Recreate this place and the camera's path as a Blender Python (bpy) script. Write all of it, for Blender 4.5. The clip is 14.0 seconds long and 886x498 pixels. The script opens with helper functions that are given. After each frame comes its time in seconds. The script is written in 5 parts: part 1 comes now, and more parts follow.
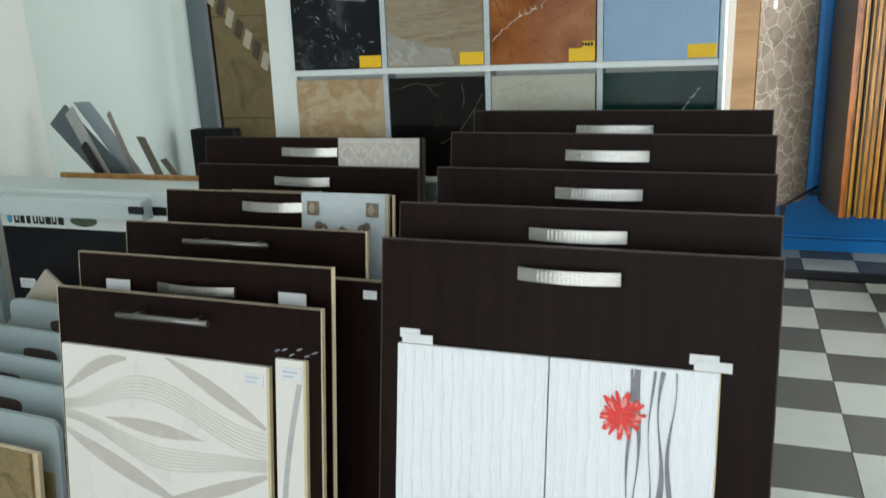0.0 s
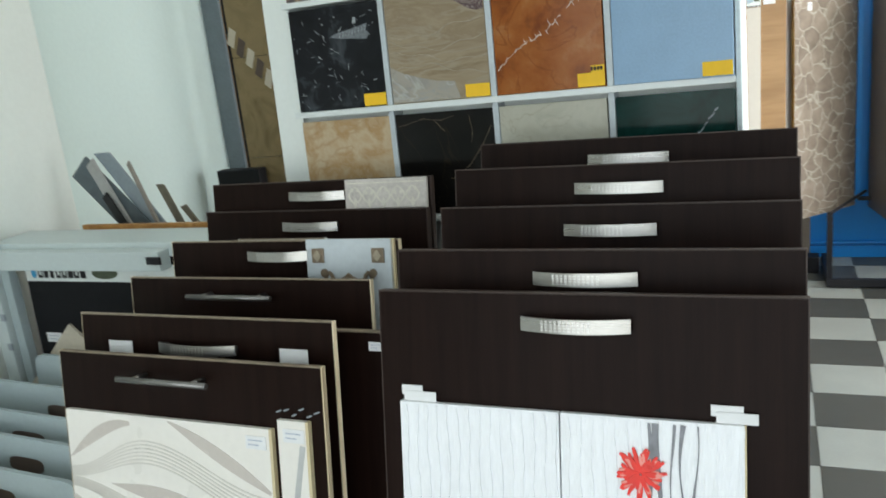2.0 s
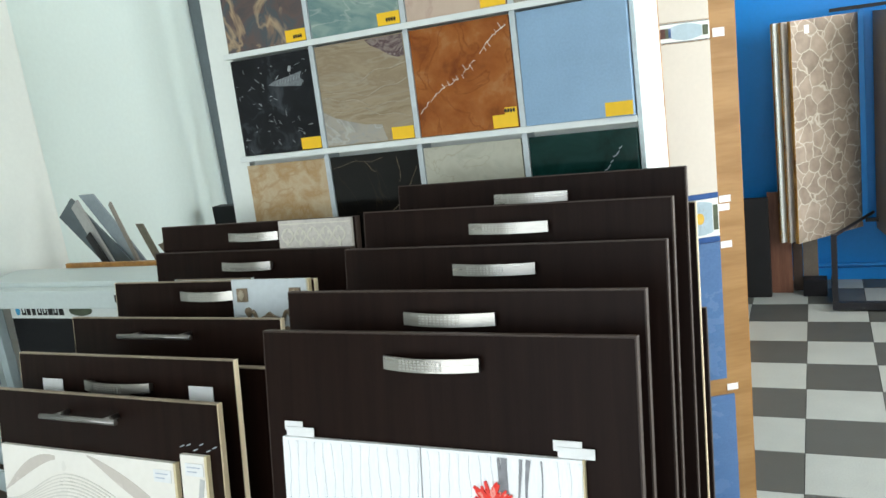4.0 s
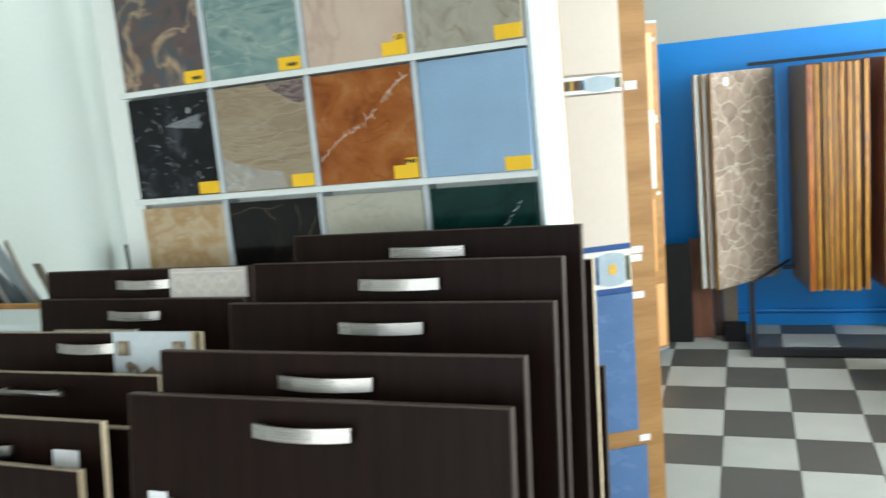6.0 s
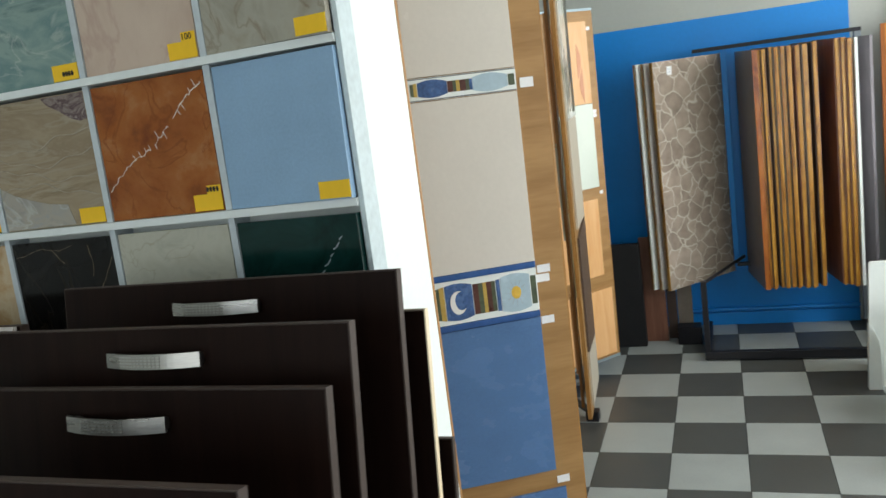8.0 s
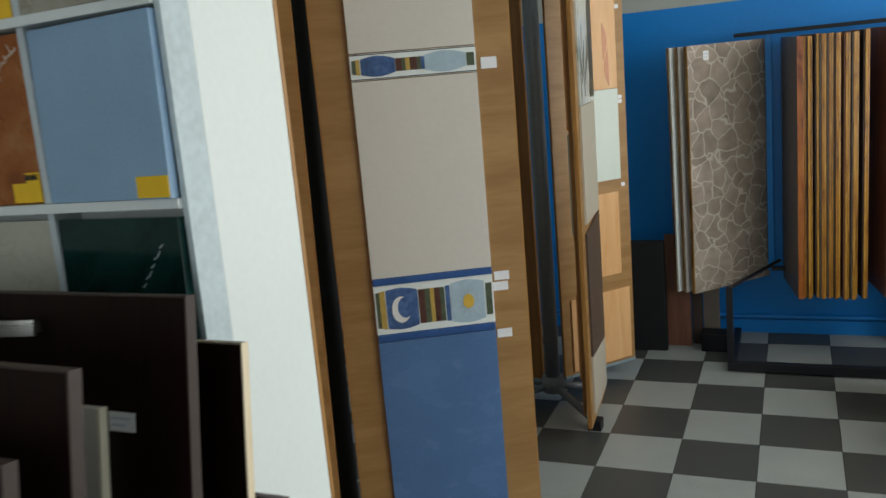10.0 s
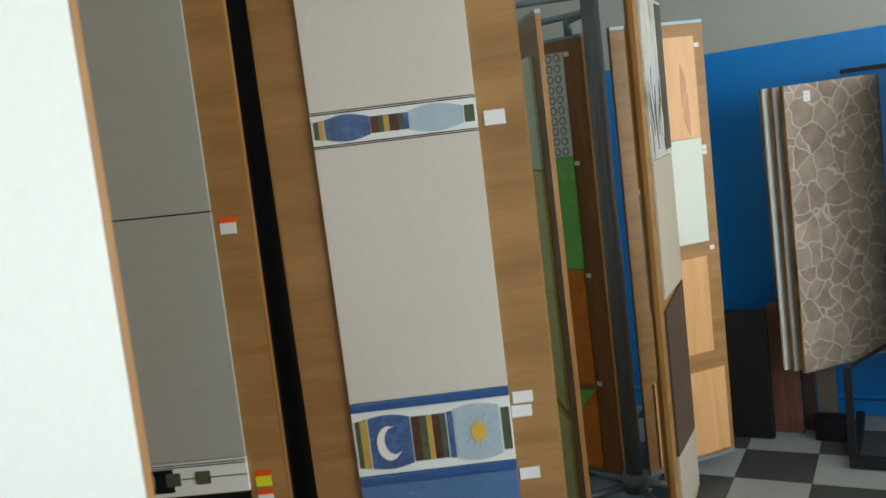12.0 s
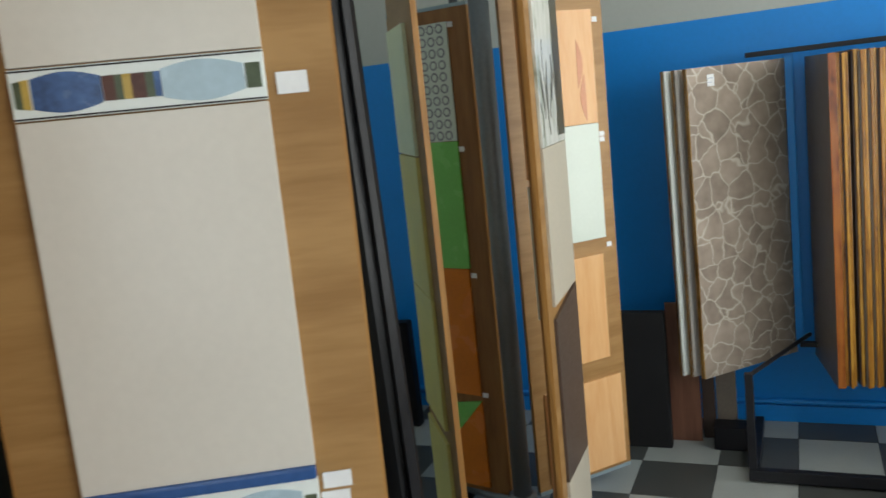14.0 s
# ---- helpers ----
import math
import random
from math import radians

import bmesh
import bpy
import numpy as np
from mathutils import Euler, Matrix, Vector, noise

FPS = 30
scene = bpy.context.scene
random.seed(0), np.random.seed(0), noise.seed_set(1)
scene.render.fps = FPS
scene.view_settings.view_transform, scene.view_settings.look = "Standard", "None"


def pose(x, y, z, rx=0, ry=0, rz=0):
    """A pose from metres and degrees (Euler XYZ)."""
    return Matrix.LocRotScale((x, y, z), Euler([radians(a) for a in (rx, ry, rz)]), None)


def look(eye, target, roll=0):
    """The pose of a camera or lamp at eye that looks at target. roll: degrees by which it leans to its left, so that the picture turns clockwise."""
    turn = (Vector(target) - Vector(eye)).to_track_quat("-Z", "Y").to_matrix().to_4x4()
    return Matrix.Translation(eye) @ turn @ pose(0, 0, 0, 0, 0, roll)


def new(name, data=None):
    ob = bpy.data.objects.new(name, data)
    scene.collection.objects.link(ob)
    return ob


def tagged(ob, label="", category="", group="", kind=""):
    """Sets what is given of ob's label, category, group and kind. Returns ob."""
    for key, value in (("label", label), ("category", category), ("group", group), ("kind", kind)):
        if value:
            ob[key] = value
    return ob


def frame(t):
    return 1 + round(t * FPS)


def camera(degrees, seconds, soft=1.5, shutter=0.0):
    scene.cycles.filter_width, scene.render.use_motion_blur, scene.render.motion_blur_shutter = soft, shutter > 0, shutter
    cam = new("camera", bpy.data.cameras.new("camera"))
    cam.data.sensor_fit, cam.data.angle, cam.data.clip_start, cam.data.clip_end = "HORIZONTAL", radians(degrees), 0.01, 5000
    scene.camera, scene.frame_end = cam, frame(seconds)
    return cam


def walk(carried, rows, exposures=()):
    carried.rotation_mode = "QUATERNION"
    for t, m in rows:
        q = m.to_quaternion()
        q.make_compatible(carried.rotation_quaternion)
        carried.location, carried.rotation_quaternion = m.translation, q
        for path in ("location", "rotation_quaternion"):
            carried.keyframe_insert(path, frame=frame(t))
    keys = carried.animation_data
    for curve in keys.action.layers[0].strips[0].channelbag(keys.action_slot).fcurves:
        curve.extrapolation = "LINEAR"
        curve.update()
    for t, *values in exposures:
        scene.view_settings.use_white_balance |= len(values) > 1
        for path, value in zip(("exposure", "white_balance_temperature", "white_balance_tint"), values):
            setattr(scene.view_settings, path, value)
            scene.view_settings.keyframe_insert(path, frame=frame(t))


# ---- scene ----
cam = camera(56.8, 14.0, shutter=0.5)
PATH = [
    (0, (0.047, -0.229, 1.594), (-0.589, 1.582, 1.03), -2.6),
    (0.5, (0.036, -0.218, 1.612), (-0.603, 1.61, 1.111), -2.8),
    (1, (0.042, -0.203, 1.611), (-0.604, 1.626, 1.126), -3.6),
    (1.5, (0.047, -0.175, 1.597), (-0.567, 1.652, 1.062), -3.9),
    (2, (0.087, -0.136, 1.609), (-0.659, 1.649, 1.101), -6.4),
    (2.5, (0.168, -0.117, 1.622), (-0.663, 1.65, 1.191), -7.1),
    (3, (0.23, -0.101, 1.624), (-0.609, 1.66, 1.18), -7.5),
    (3.2, (0.257, -0.101, 1.619), (-0.583, 1.659, 1.174), -8.0),
    (5.5, (0.356, -0.056, 1.627), (-0.472, 1.722, 1.237), -7.4),
    (6, (0.379, -0.019, 1.633), (-0.322, 1.817, 1.261), -6.1),
    (6.5, (0.406, 0.095, 1.619), (-0.106, 1.985, 1.214), -5.5),
    (7, (0.407, 0.209, 1.622), (-0.078, 2.105, 1.21), -7.1),
    (9.3, (0.716, 0.499, 1.61), (-0.149, 2.265, 1.244), -8.0),
    (9.5, (0.721, 0.535, 1.601), (-0.102, 2.315, 1.209), -7.3),
    (10, (0.68, 0.661, 1.597), (-0.111, 2.447, 1.169), -5.9),
    (10.5, (0.656, 0.798, 1.593), (0.007, 2.645, 1.181), -5.8),
    (11, (0.653, 0.88, 1.569), (0.032, 2.728, 1.121), -7.8),
    (11.5, (0.639, 0.994, 1.545), (-0.249, 2.723, 1.073), -9.5),
    (12, (0.662, 1.145, 1.585), (-0.343, 2.852, 1.309), -8.0),
    (12.5, (0.681, 1.23, 1.578), (-0.381, 2.904, 1.31), -6.7),
    (13, (0.668, 1.301, 1.556), (-0.362, 2.988, 1.2495), -5.6),
    (13.5, (0.633, 1.437, 1.554), (-0.295, 3.179, 1.232), -6.7),
    (14, (0.594, 1.563, 1.556), (-0.214, 3.36, 1.2115), -6.7),
]
EXPOSURES = [(0, 0.35), (2, 0.45), (3, 0.6), (5.5, 0.8), (6.5, 0.65), (7, 0.55), (9.5, -0.85), (10, -0.75), (10.5, -0.66), (11, -0.48), (11.5, -0.4), (12, -0.45), (12.5, -0.5), (13, -0.48), (14, -0.25)]
walk(cam, [(t, look(eye, target, roll)) for t, eye, target, roll in PATH], EXPOSURES)

# ---- light ----
world = bpy.data.worlds.new("sky")
scene.world = world
world.use_nodes = True
_sky = world.node_tree.nodes.new("ShaderNodeTexSky")
_sky.sky_type, _sky.sun_disc, _sky.sun_elevation, _sky.sun_rotation = "NISHITA", False, radians(64), radians(98)
world.node_tree.links.new(_sky.outputs[0], world.node_tree.nodes["Background"].inputs[0])
world.node_tree.nodes["Background"].inputs[1].default_value = 0.12


def sun_lamp(strength, direction):
    d = bpy.data.lights.new("sun", "SUN")
    d.energy, d.angle, d.color = strength, radians(12), (1.0, 0.96, 0.90)
    ob = new("sun", d)
    ob.matrix_world = look((6, 2, 6), (6 + direction[0], 2 + direction[1], 6 + direction[2]))


def window_lamp(name, eye, target, w, h, energy, color):
    d = bpy.data.lights.new(name, "AREA")
    d.shape, d.size, d.size_y, d.energy, d.color = "RECTANGLE", w, h, energy, color
    ob = new(name, d)
    ob.matrix_world = look(eye, target)


sun_lamp(1.3, (-0.42, 0.12, -0.9))
window_lamp("daylight_shop_window", (2.36, 3.1, 1.45), (0, 3.1, 1.3), 4.0, 1.9, 108, (0.97, 1.0, 0.97))
window_lamp("daylight_front_door", (0.3, -1.82, 1.45), (0.3, 2, 1.3), 3.0, 1.9, 33, (0.93, 1.0, 1.0))

# ---- materials ----
MATS = {}


def tex_base(name):
    m = bpy.data.materials.new(name)
    m.use_nodes = True
    nt = m.node_tree
    return m, nt, nt.nodes, nt.links, nt.nodes["Principled BSDF"]


def plain(name, color, rough=0.5, metal=0.0, var=0.12, scale=9.0, fine=90.0, bump=0.05, coat=0.0, stretch=(1, 1, 1), spec=0.4):
    """A surface with two scales of noise in colour, roughness and relief."""
    if name in MATS:
        return MATS[name]
    m, nt, N, L, b = tex_base(name)
    tc, mp = N.new("ShaderNodeTexCoord"), N.new("ShaderNodeMapping")
    mp.inputs["Scale"].default_value = stretch
    L.new(tc.outputs["Object"], mp.inputs[0])
    n1, n2 = N.new("ShaderNodeTexNoise"), N.new("ShaderNodeTexNoise")
    n1.inputs["Scale"].default_value, n1.inputs["Detail"].default_value = scale, 4
    n2.inputs["Scale"].default_value, n2.inputs["Detail"].default_value = fine, 3
    L.new(mp.outputs[0], n1.inputs[0]), L.new(mp.outputs[0], n2.inputs[0])
    add = N.new("ShaderNodeMath")
    add.operation = "ADD"
    L.new(n1.outputs[0], add.inputs[0]), L.new(n2.outputs[0], add.inputs[1])
    ramp = N.new("ShaderNodeMapRange")
    ramp.inputs["From Min"].default_value, ramp.inputs["From Max"].default_value = 0.6, 1.4
    ramp.inputs["To Min"].default_value, ramp.inputs["To Max"].default_value = 1 - var, 1 + var
    L.new(add.outputs[0], ramp.inputs[0])
    mul = N.new("ShaderNodeVectorMath")
    mul.operation = "SCALE"
    mul.inputs[0].default_value = color
    L.new(ramp.outputs[0], mul.inputs["Scale"])
    L.new(mul.outputs[0], b.inputs["Base Color"])
    rr = N.new("ShaderNodeMapRange")
    rr.inputs["To Min"].default_value, rr.inputs["To Max"].default_value = max(rough - 0.08, 0.02), min(rough + 0.1, 1)
    L.new(n1.outputs[0], rr.inputs[0]), L.new(rr.outputs[0], b.inputs["Roughness"])
    b.inputs["Metallic"].default_value = metal
    b.inputs["Coat Weight"].default_value, b.inputs["Specular IOR Level"].default_value = coat * 0.4, spec
    if bump:
        bp = N.new("ShaderNodeBump")
        bp.inputs["Strength"].default_value, bp.inputs["Distance"].default_value = bump, 0.004
        L.new(n2.outputs[0], bp.inputs["Height"]), L.new(bp.outputs[0], b.inputs["Normal"])
    MATS[name] = m
    return m


def wood(name, dark, light, rough=0.45, along="z", rings=14.0, scale=1.0, spec=0.4):
    """Wood grain drawn out along one axis."""
    if name in MATS:
        return MATS[name]
    m, nt, N, L, b = tex_base(name)
    tc, mp = N.new("ShaderNodeTexCoord"), N.new("ShaderNodeMapping")
    s = {"z": (rings, rings, 1.1), "x": (1.1, rings, rings)}[along]
    mp.inputs["Scale"].default_value = tuple(v * scale for v in s)
    oi, off = N.new("ShaderNodeObjectInfo"), N.new("ShaderNodeVectorMath")
    off.operation, off.inputs[1].default_value = "MULTIPLY_ADD", (3.1, 4.7, 5.3)
    L.new(oi.outputs["Random"], off.inputs[0]), L.new(tc.outputs["Object"], off.inputs[2])
    L.new(off.outputs[0], mp.inputs[0])
    n, n2 = N.new("ShaderNodeTexNoise"), N.new("ShaderNodeTexNoise")
    n.inputs["Scale"].default_value, n.inputs["Detail"].default_value, n.inputs["Distortion"].default_value = 2.2, 6, 0.6
    n2.inputs["Scale"].default_value, n2.inputs["Detail"].default_value = 14, 2
    L.new(mp.outputs[0], n.inputs[0]), L.new(mp.outputs[0], n2.inputs[0])
    mx = N.new("ShaderNodeMath")
    mx.operation, mx.inputs[2].default_value = "MULTIPLY_ADD", 0.0
    mx.inputs[1].default_value = 0.35
    L.new(n2.outputs[0], mx.inputs[0]), L.new(n.outputs[0], mx.inputs[2])
    cr = N.new("ShaderNodeValToRGB")
    cr.color_ramp.elements[0].position, cr.color_ramp.elements[1].position = 0.48, 0.86
    cr.color_ramp.elements[0].color, cr.color_ramp.elements[1].color = (*dark, 1), (*light, 1)
    L.new(mx.outputs[0], cr.inputs[0]), L.new(cr.outputs[0], b.inputs["Base Color"])
    b.inputs["Roughness"].default_value, b.inputs["Specular IOR Level"].default_value = rough, spec
    bp = N.new("ShaderNodeBump")
    bp.inputs["Strength"].default_value, bp.inputs["Distance"].default_value = 0.12, 0.003
    L.new(n.outputs[0], bp.inputs["Height"]), L.new(bp.outputs[0], b.inputs["Normal"])
    MATS[name] = m
    return m


def pine(name, dark, mid, light, rough=0.25):
    """Lacquered pine edge: long dark and golden streaks with a few knots."""
    m, nt, N, L, b = tex_base(name)
    tc, oi, off = N.new("ShaderNodeTexCoord"), N.new("ShaderNodeObjectInfo"), N.new("ShaderNodeVectorMath")
    off.operation, off.inputs[1].default_value = "MULTIPLY_ADD", (5.1, 3.7, 9.3)
    L.new(oi.outputs["Random"], off.inputs[0]), L.new(tc.outputs["Object"], off.inputs[2])
    outs = []
    for scale, detail, stretch in ((2.4, 5, (26, 26, 1.1)), (2.0, 3, (9, 9, 4.5))):
        mp, n = N.new("ShaderNodeMapping"), N.new("ShaderNodeTexNoise")
        mp.inputs["Scale"].default_value = stretch
        n.inputs["Scale"].default_value, n.inputs["Detail"].default_value, n.inputs["Distortion"].default_value = scale, detail, 0.8
        L.new(off.outputs[0], mp.inputs[0]), L.new(mp.outputs[0], n.inputs[0])
        outs.append(n.outputs[0])
    mx = N.new("ShaderNodeMix")
    mx.data_type = "FLOAT"
    mx.inputs[0].default_value = 0.42
    L.new(outs[0], mx.inputs[2]), L.new(outs[1], mx.inputs[3])
    cr = N.new("ShaderNodeValToRGB")
    e = cr.color_ramp.elements
    e[0].position, e[0].color = 0.32, (*dark, 1)
    e[1].position, e[1].color = 0.62, (*light, 1)
    e.new(0.43).color = (*mid, 1)
    L.new(mx.outputs[0], cr.inputs[0]), L.new(cr.outputs[0], b.inputs["Base Color"])
    b.inputs["Roughness"].default_value = rough
    bp = N.new("ShaderNodeBump")
    bp.inputs["Strength"].default_value, bp.inputs["Distance"].default_value = 0.25, 0.003
    L.new(outs[0], bp.inputs["Height"]), L.new(bp.outputs[0], b.inputs["Normal"])
    MATS[name] = m
    return m


def marble(name, cols, scale=7.0, dist=1.5, vein=None, vein_scale=5.0, vein_width=0.03, rough=0.12, stretch=(1, 1, 1), shift=0.0):
    """Polished stone: a ramp of cols over warped noise, with optional thin veins of one colour."""
    if name in MATS:
        return MATS[name]
    m, nt, N, L, b = tex_base(name)
    tc, mp = N.new("ShaderNodeTexCoord"), N.new("ShaderNodeMapping")
    mp.inputs["Scale"].default_value, mp.inputs["Location"].default_value = stretch, (shift, shift * 0.7, shift * 1.3)
    L.new(tc.outputs["Object"], mp.inputs[0])
    n = N.new("ShaderNodeTexNoise")
    n.inputs["Scale"].default_value, n.inputs["Detail"].default_value, n.inputs["Distortion"].default_value = scale, 8, dist
    n.inputs["Roughness"].default_value = 0.6
    L.new(mp.outputs[0], n.inputs[0])
    cr = N.new("ShaderNodeValToRGB")
    e = cr.color_ramp.elements
    k = len(cols)
    e[0].position, e[0].color = 0.3, (*cols[0], 1)
    e[1].position, e[1].color = 0.7, (*cols[-1], 1)
    for i in range(1, k - 1):
        q = e.new(0.3 + 0.4 * i / (k - 1))
        q.color = (*cols[i], 1)
    L.new(n.outputs[0], cr.inputs[0])
    out = cr.outputs[0]
    if vein:
        v = N.new("ShaderNodeTexNoise")
        v.inputs["Scale"].default_value, v.inputs["Detail"].default_value, v.inputs["Distortion"].default_value = vein_scale, 5, 0.8
        L.new(mp.outputs[0], v.inputs[0])
        a, c = N.new("ShaderNodeMath"), N.new("ShaderNodeMath")
        a.operation, a.inputs[1].default_value = "SUBTRACT", 0.5
        c.operation = "ABSOLUTE"
        L.new(v.outputs[0], a.inputs[0]), L.new(a.outputs[0], c.inputs[0])
        r = N.new("ShaderNodeMapRange")
        r.inputs["From Min"].default_value, r.inputs["From Max"].default_value = 0.0, vein_width
        r.inputs["To Min"].default_value, r.inputs["To Max"].default_value = 1.0, 0.0
        L.new(c.outputs[0], r.inputs[0])
        br = N.new("ShaderNodeTexNoise")
        br.inputs["Scale"].default_value = scale * 2
        L.new(mp.outputs[0], br.inputs[0])
        mm = N.new("ShaderNodeMath")
        mm.operation = "MULTIPLY"
        L.new(r.outputs[0], mm.inputs[0]), L.new(br.outputs[0], mm.inputs[1])
        mix = N.new("ShaderNodeMix")
        mix.data_type = "RGBA"
        mix.inputs[7].default_value = (*vein, 1)
        L.new(mm.outputs[0], mix.inputs[0]), L.new(out, mix.inputs[6])
        out = mix.outputs[2]
    L.new(out, b.inputs["Base Color"])
    b.inputs["Roughness"].default_value, b.inputs["Specular IOR Level"].default_value = rough, 0.16
    MATS[name] = m
    return m


def cracked(name, base, line, scale, rough=0.3):
    """Irregular stone pattern with pale joints, printed on a glazed board."""
    if name in MATS:
        return MATS[name]
    m, nt, N, L, b = tex_base(name)
    tc = N.new("ShaderNodeTexCoord")
    nz = N.new("ShaderNodeTexNoise")
    nz.inputs["Scale"].default_value = 8
    L.new(tc.outputs["Object"], nz.inputs[0])
    ad = N.new("ShaderNodeVectorMath")
    ad.operation = "MULTIPLY_ADD"
    ad.inputs[1].default_value = (0.10, 0.10, 0.10)
    L.new(nz.outputs[1], ad.inputs[0]), L.new(tc.outputs["Object"], ad.inputs[2])
    v, c2 = N.new("ShaderNodeTexVoronoi"), N.new("ShaderNodeTexVoronoi")
    v.feature = "DISTANCE_TO_EDGE"
    v.inputs["Scale"].default_value = c2.inputs["Scale"].default_value = scale
    L.new(ad.outputs[0], v.inputs[0]), L.new(ad.outputs[0], c2.inputs[0])
    r = N.new("ShaderNodeMapRange")
    r.inputs["From Min"].default_value, r.inputs["From Max"].default_value = 0.004, 0.05
    L.new(v.outputs["Distance"], r.inputs[0])
    hs = N.new("ShaderNodeSeparateColor")
    L.new(c2.outputs["Color"], hs.inputs[0])
    sc = N.new("ShaderNodeMapRange")
    sc.inputs["To Min"].default_value, sc.inputs["To Max"].default_value = 0.82, 1.10
    mo = N.new("ShaderNodeTexNoise")
    mo.inputs["Scale"].default_value, mo.inputs["Detail"].default_value = 14, 6
    L.new(tc.outputs["Object"], mo.inputs[0])
    ma = N.new("ShaderNodeMath")
    ma.operation, ma.inputs[1].default_value = "MULTIPLY_ADD", 0.9
    L.new(mo.outputs[0], ma.inputs[0])
    L.new(hs.outputs[0], sc.inputs[0])
    vm = N.new("ShaderNodeVectorMath")
    vm.operation = "SCALE"
    vm.inputs[0].default_value = base
    of = N.new("ShaderNodeMath")
    of.operation, of.inputs[1].default_value = "SUBTRACT", 0.45
    L.new(sc.outputs[0], of.inputs[0]), L.new(of.outputs[0], ma.inputs[2])
    L.new(ma.outputs[0], vm.inputs["Scale"])
    mix = N.new("ShaderNodeMix")
    mix.data_type = "RGBA"
    mix.inputs[6].default_value = (*line, 1)
    L.new(r.outputs[0], mix.inputs[0]), L.new(vm.outputs[0], mix.inputs[7])
    L.new(mix.outputs[2], b.inputs["Base Color"])
    b.inputs["Roughness"].default_value = rough
    MATS[name] = m
    return m


def floor_mat(name, color):
    """Matt floor tile; each piece differs a little."""
    m, nt, N, L, b = tex_base(name)
    tc, oi = N.new("ShaderNodeTexCoord"), N.new("ShaderNodeObjectInfo")
    n, n2 = N.new("ShaderNodeTexNoise"), N.new("ShaderNodeTexNoise")
    n.inputs["Scale"].default_value, n.inputs["Detail"].default_value = 6, 5
    n2.inputs["Scale"].default_value, n2.inputs["Detail"].default_value = 160, 2
    geo = N.new("ShaderNodeNewGeometry")
    L.new(geo.outputs["Position"], n.inputs[0]), L.new(geo.outputs["Position"], n2.inputs[0])
    s = N.new("ShaderNodeMath")
    s.operation = "ADD"
    L.new(n.outputs[0], s.inputs[0]), L.new(n2.outputs[0], s.inputs[1])
    s2 = N.new("ShaderNodeMath")
    s2.operation, s2.inputs[1].default_value = "MULTIPLY_ADD", 0.25
    L.new(oi.outputs["Random"], s2.inputs[0]), L.new(s.outputs[0], s2.inputs[2])
    r = N.new("ShaderNodeMapRange")
    r.inputs["From Min"].default_value, r.inputs["From Max"].default_value = 0.7, 1.6
    r.inputs["To Min"].default_value, r.inputs["To Max"].default_value = 0.84, 1.12
    L.new(s2.outputs[0], r.inputs[0])
    vm = N.new("ShaderNodeVectorMath")
    vm.operation = "SCALE"
    vm.inputs[0].default_value = color
    L.new(r.outputs[0], vm.inputs["Scale"]), L.new(vm.outputs[0], b.inputs["Base Color"])
    rr = N.new("ShaderNodeMapRange")
    rr.inputs["To Min"].default_value, rr.inputs["To Max"].default_value = 0.3, 0.55
    L.new(n.outputs[0], rr.inputs[0]), L.new(rr.outputs[0], b.inputs["Roughness"])
    bp = N.new("ShaderNodeBump")
    bp.inputs["Strength"].default_value, bp.inputs["Distance"].default_value = 0.08, 0.002
    L.new(n2.outputs[0], bp.inputs["Height"]), L.new(bp.outputs[0], b.inputs["Normal"])
    return m


WALL_CYAN = plain("painted_wall_pale_cyan", (0.71, 0.83, 0.81), 0.7, var=0.03, scale=2.2, fine=60, bump=0.08)
WALL_WHITE = plain("painted_wall_white", (0.78, 0.82, 0.785), 0.65, var=0.03, scale=2, fine=70, bump=0.08)
WALL_GREY = plain("painted_wall_grey", (0.455, 0.475, 0.445), 0.75, var=0.04, scale=2, fine=50, bump=0.1)
BLUE_PAINT = plain("glossy_blue_wall_paint", (0.008, 0.235, 0.70), 0.36, var=0.06, scale=3, fine=60, bump=0.06)
CEIL = plain("white_ceiling_paint", (0.75, 0.77, 0.75), 0.85, var=0.03)
WENGE = wood("wenge_laminate", (0.0085, 0.0034, 0.0024), (0.0145, 0.0065, 0.0046), 0.42, "z", 26, spec=0.085)
EDGE_PALE = wood("raw_chipboard_edge", (0.68, 0.53, 0.33), (0.88, 0.75, 0.54), 0.7, "z", 12)
EDGE_TOP = plain("worn_top_edge", (0.27, 0.215, 0.155), 0.6, var=0.3, scale=25)
EDGE_DARK = plain("dark_edge_band", (0.045, 0.028, 0.021), 0.5, var=0.15, scale=20)
BEECH = wood("beech_laminate", (0.285, 0.148, 0.048), (0.395, 0.222, 0.082), 0.42, "x", 9)
BEECH_EDGE = wood("beech_edge", (0.27, 0.12, 0.028), (0.43, 0.215, 0.06), 0.4, "z", 16)
ORANGE_EDGE = pine("lacquered_pine_edge", (0.05, 0.016, 0.003), (0.28, 0.110, 0.013), (0.46, 0.21, 0.028))
PINE_BROWN = pine("dark_lacquered_pine_edge", (0.03, 0.010, 0.002), (0.20, 0.080, 0.010), (0.42, 0.20, 0.025))
PINE_RED = pine("reddish_lacquered_pine_edge", (0.05, 0.012, 0.003), (0.22, 0.055, 0.010), (0.36, 0.12, 0.02))
PINE_GOLD = pine("golden_lacquered_pine_edge", (0.10, 0.033, 0.004), (0.38, 0.165, 0.020), (0.55, 0.29, 0.045))
NICKEL = plain("brushed_nickel", (0.37, 0.355, 0.33), 0.29, 0.98, var=0.12, scale=30, fine=220, bump=0.05, stretch=(0.2, 1, 3))
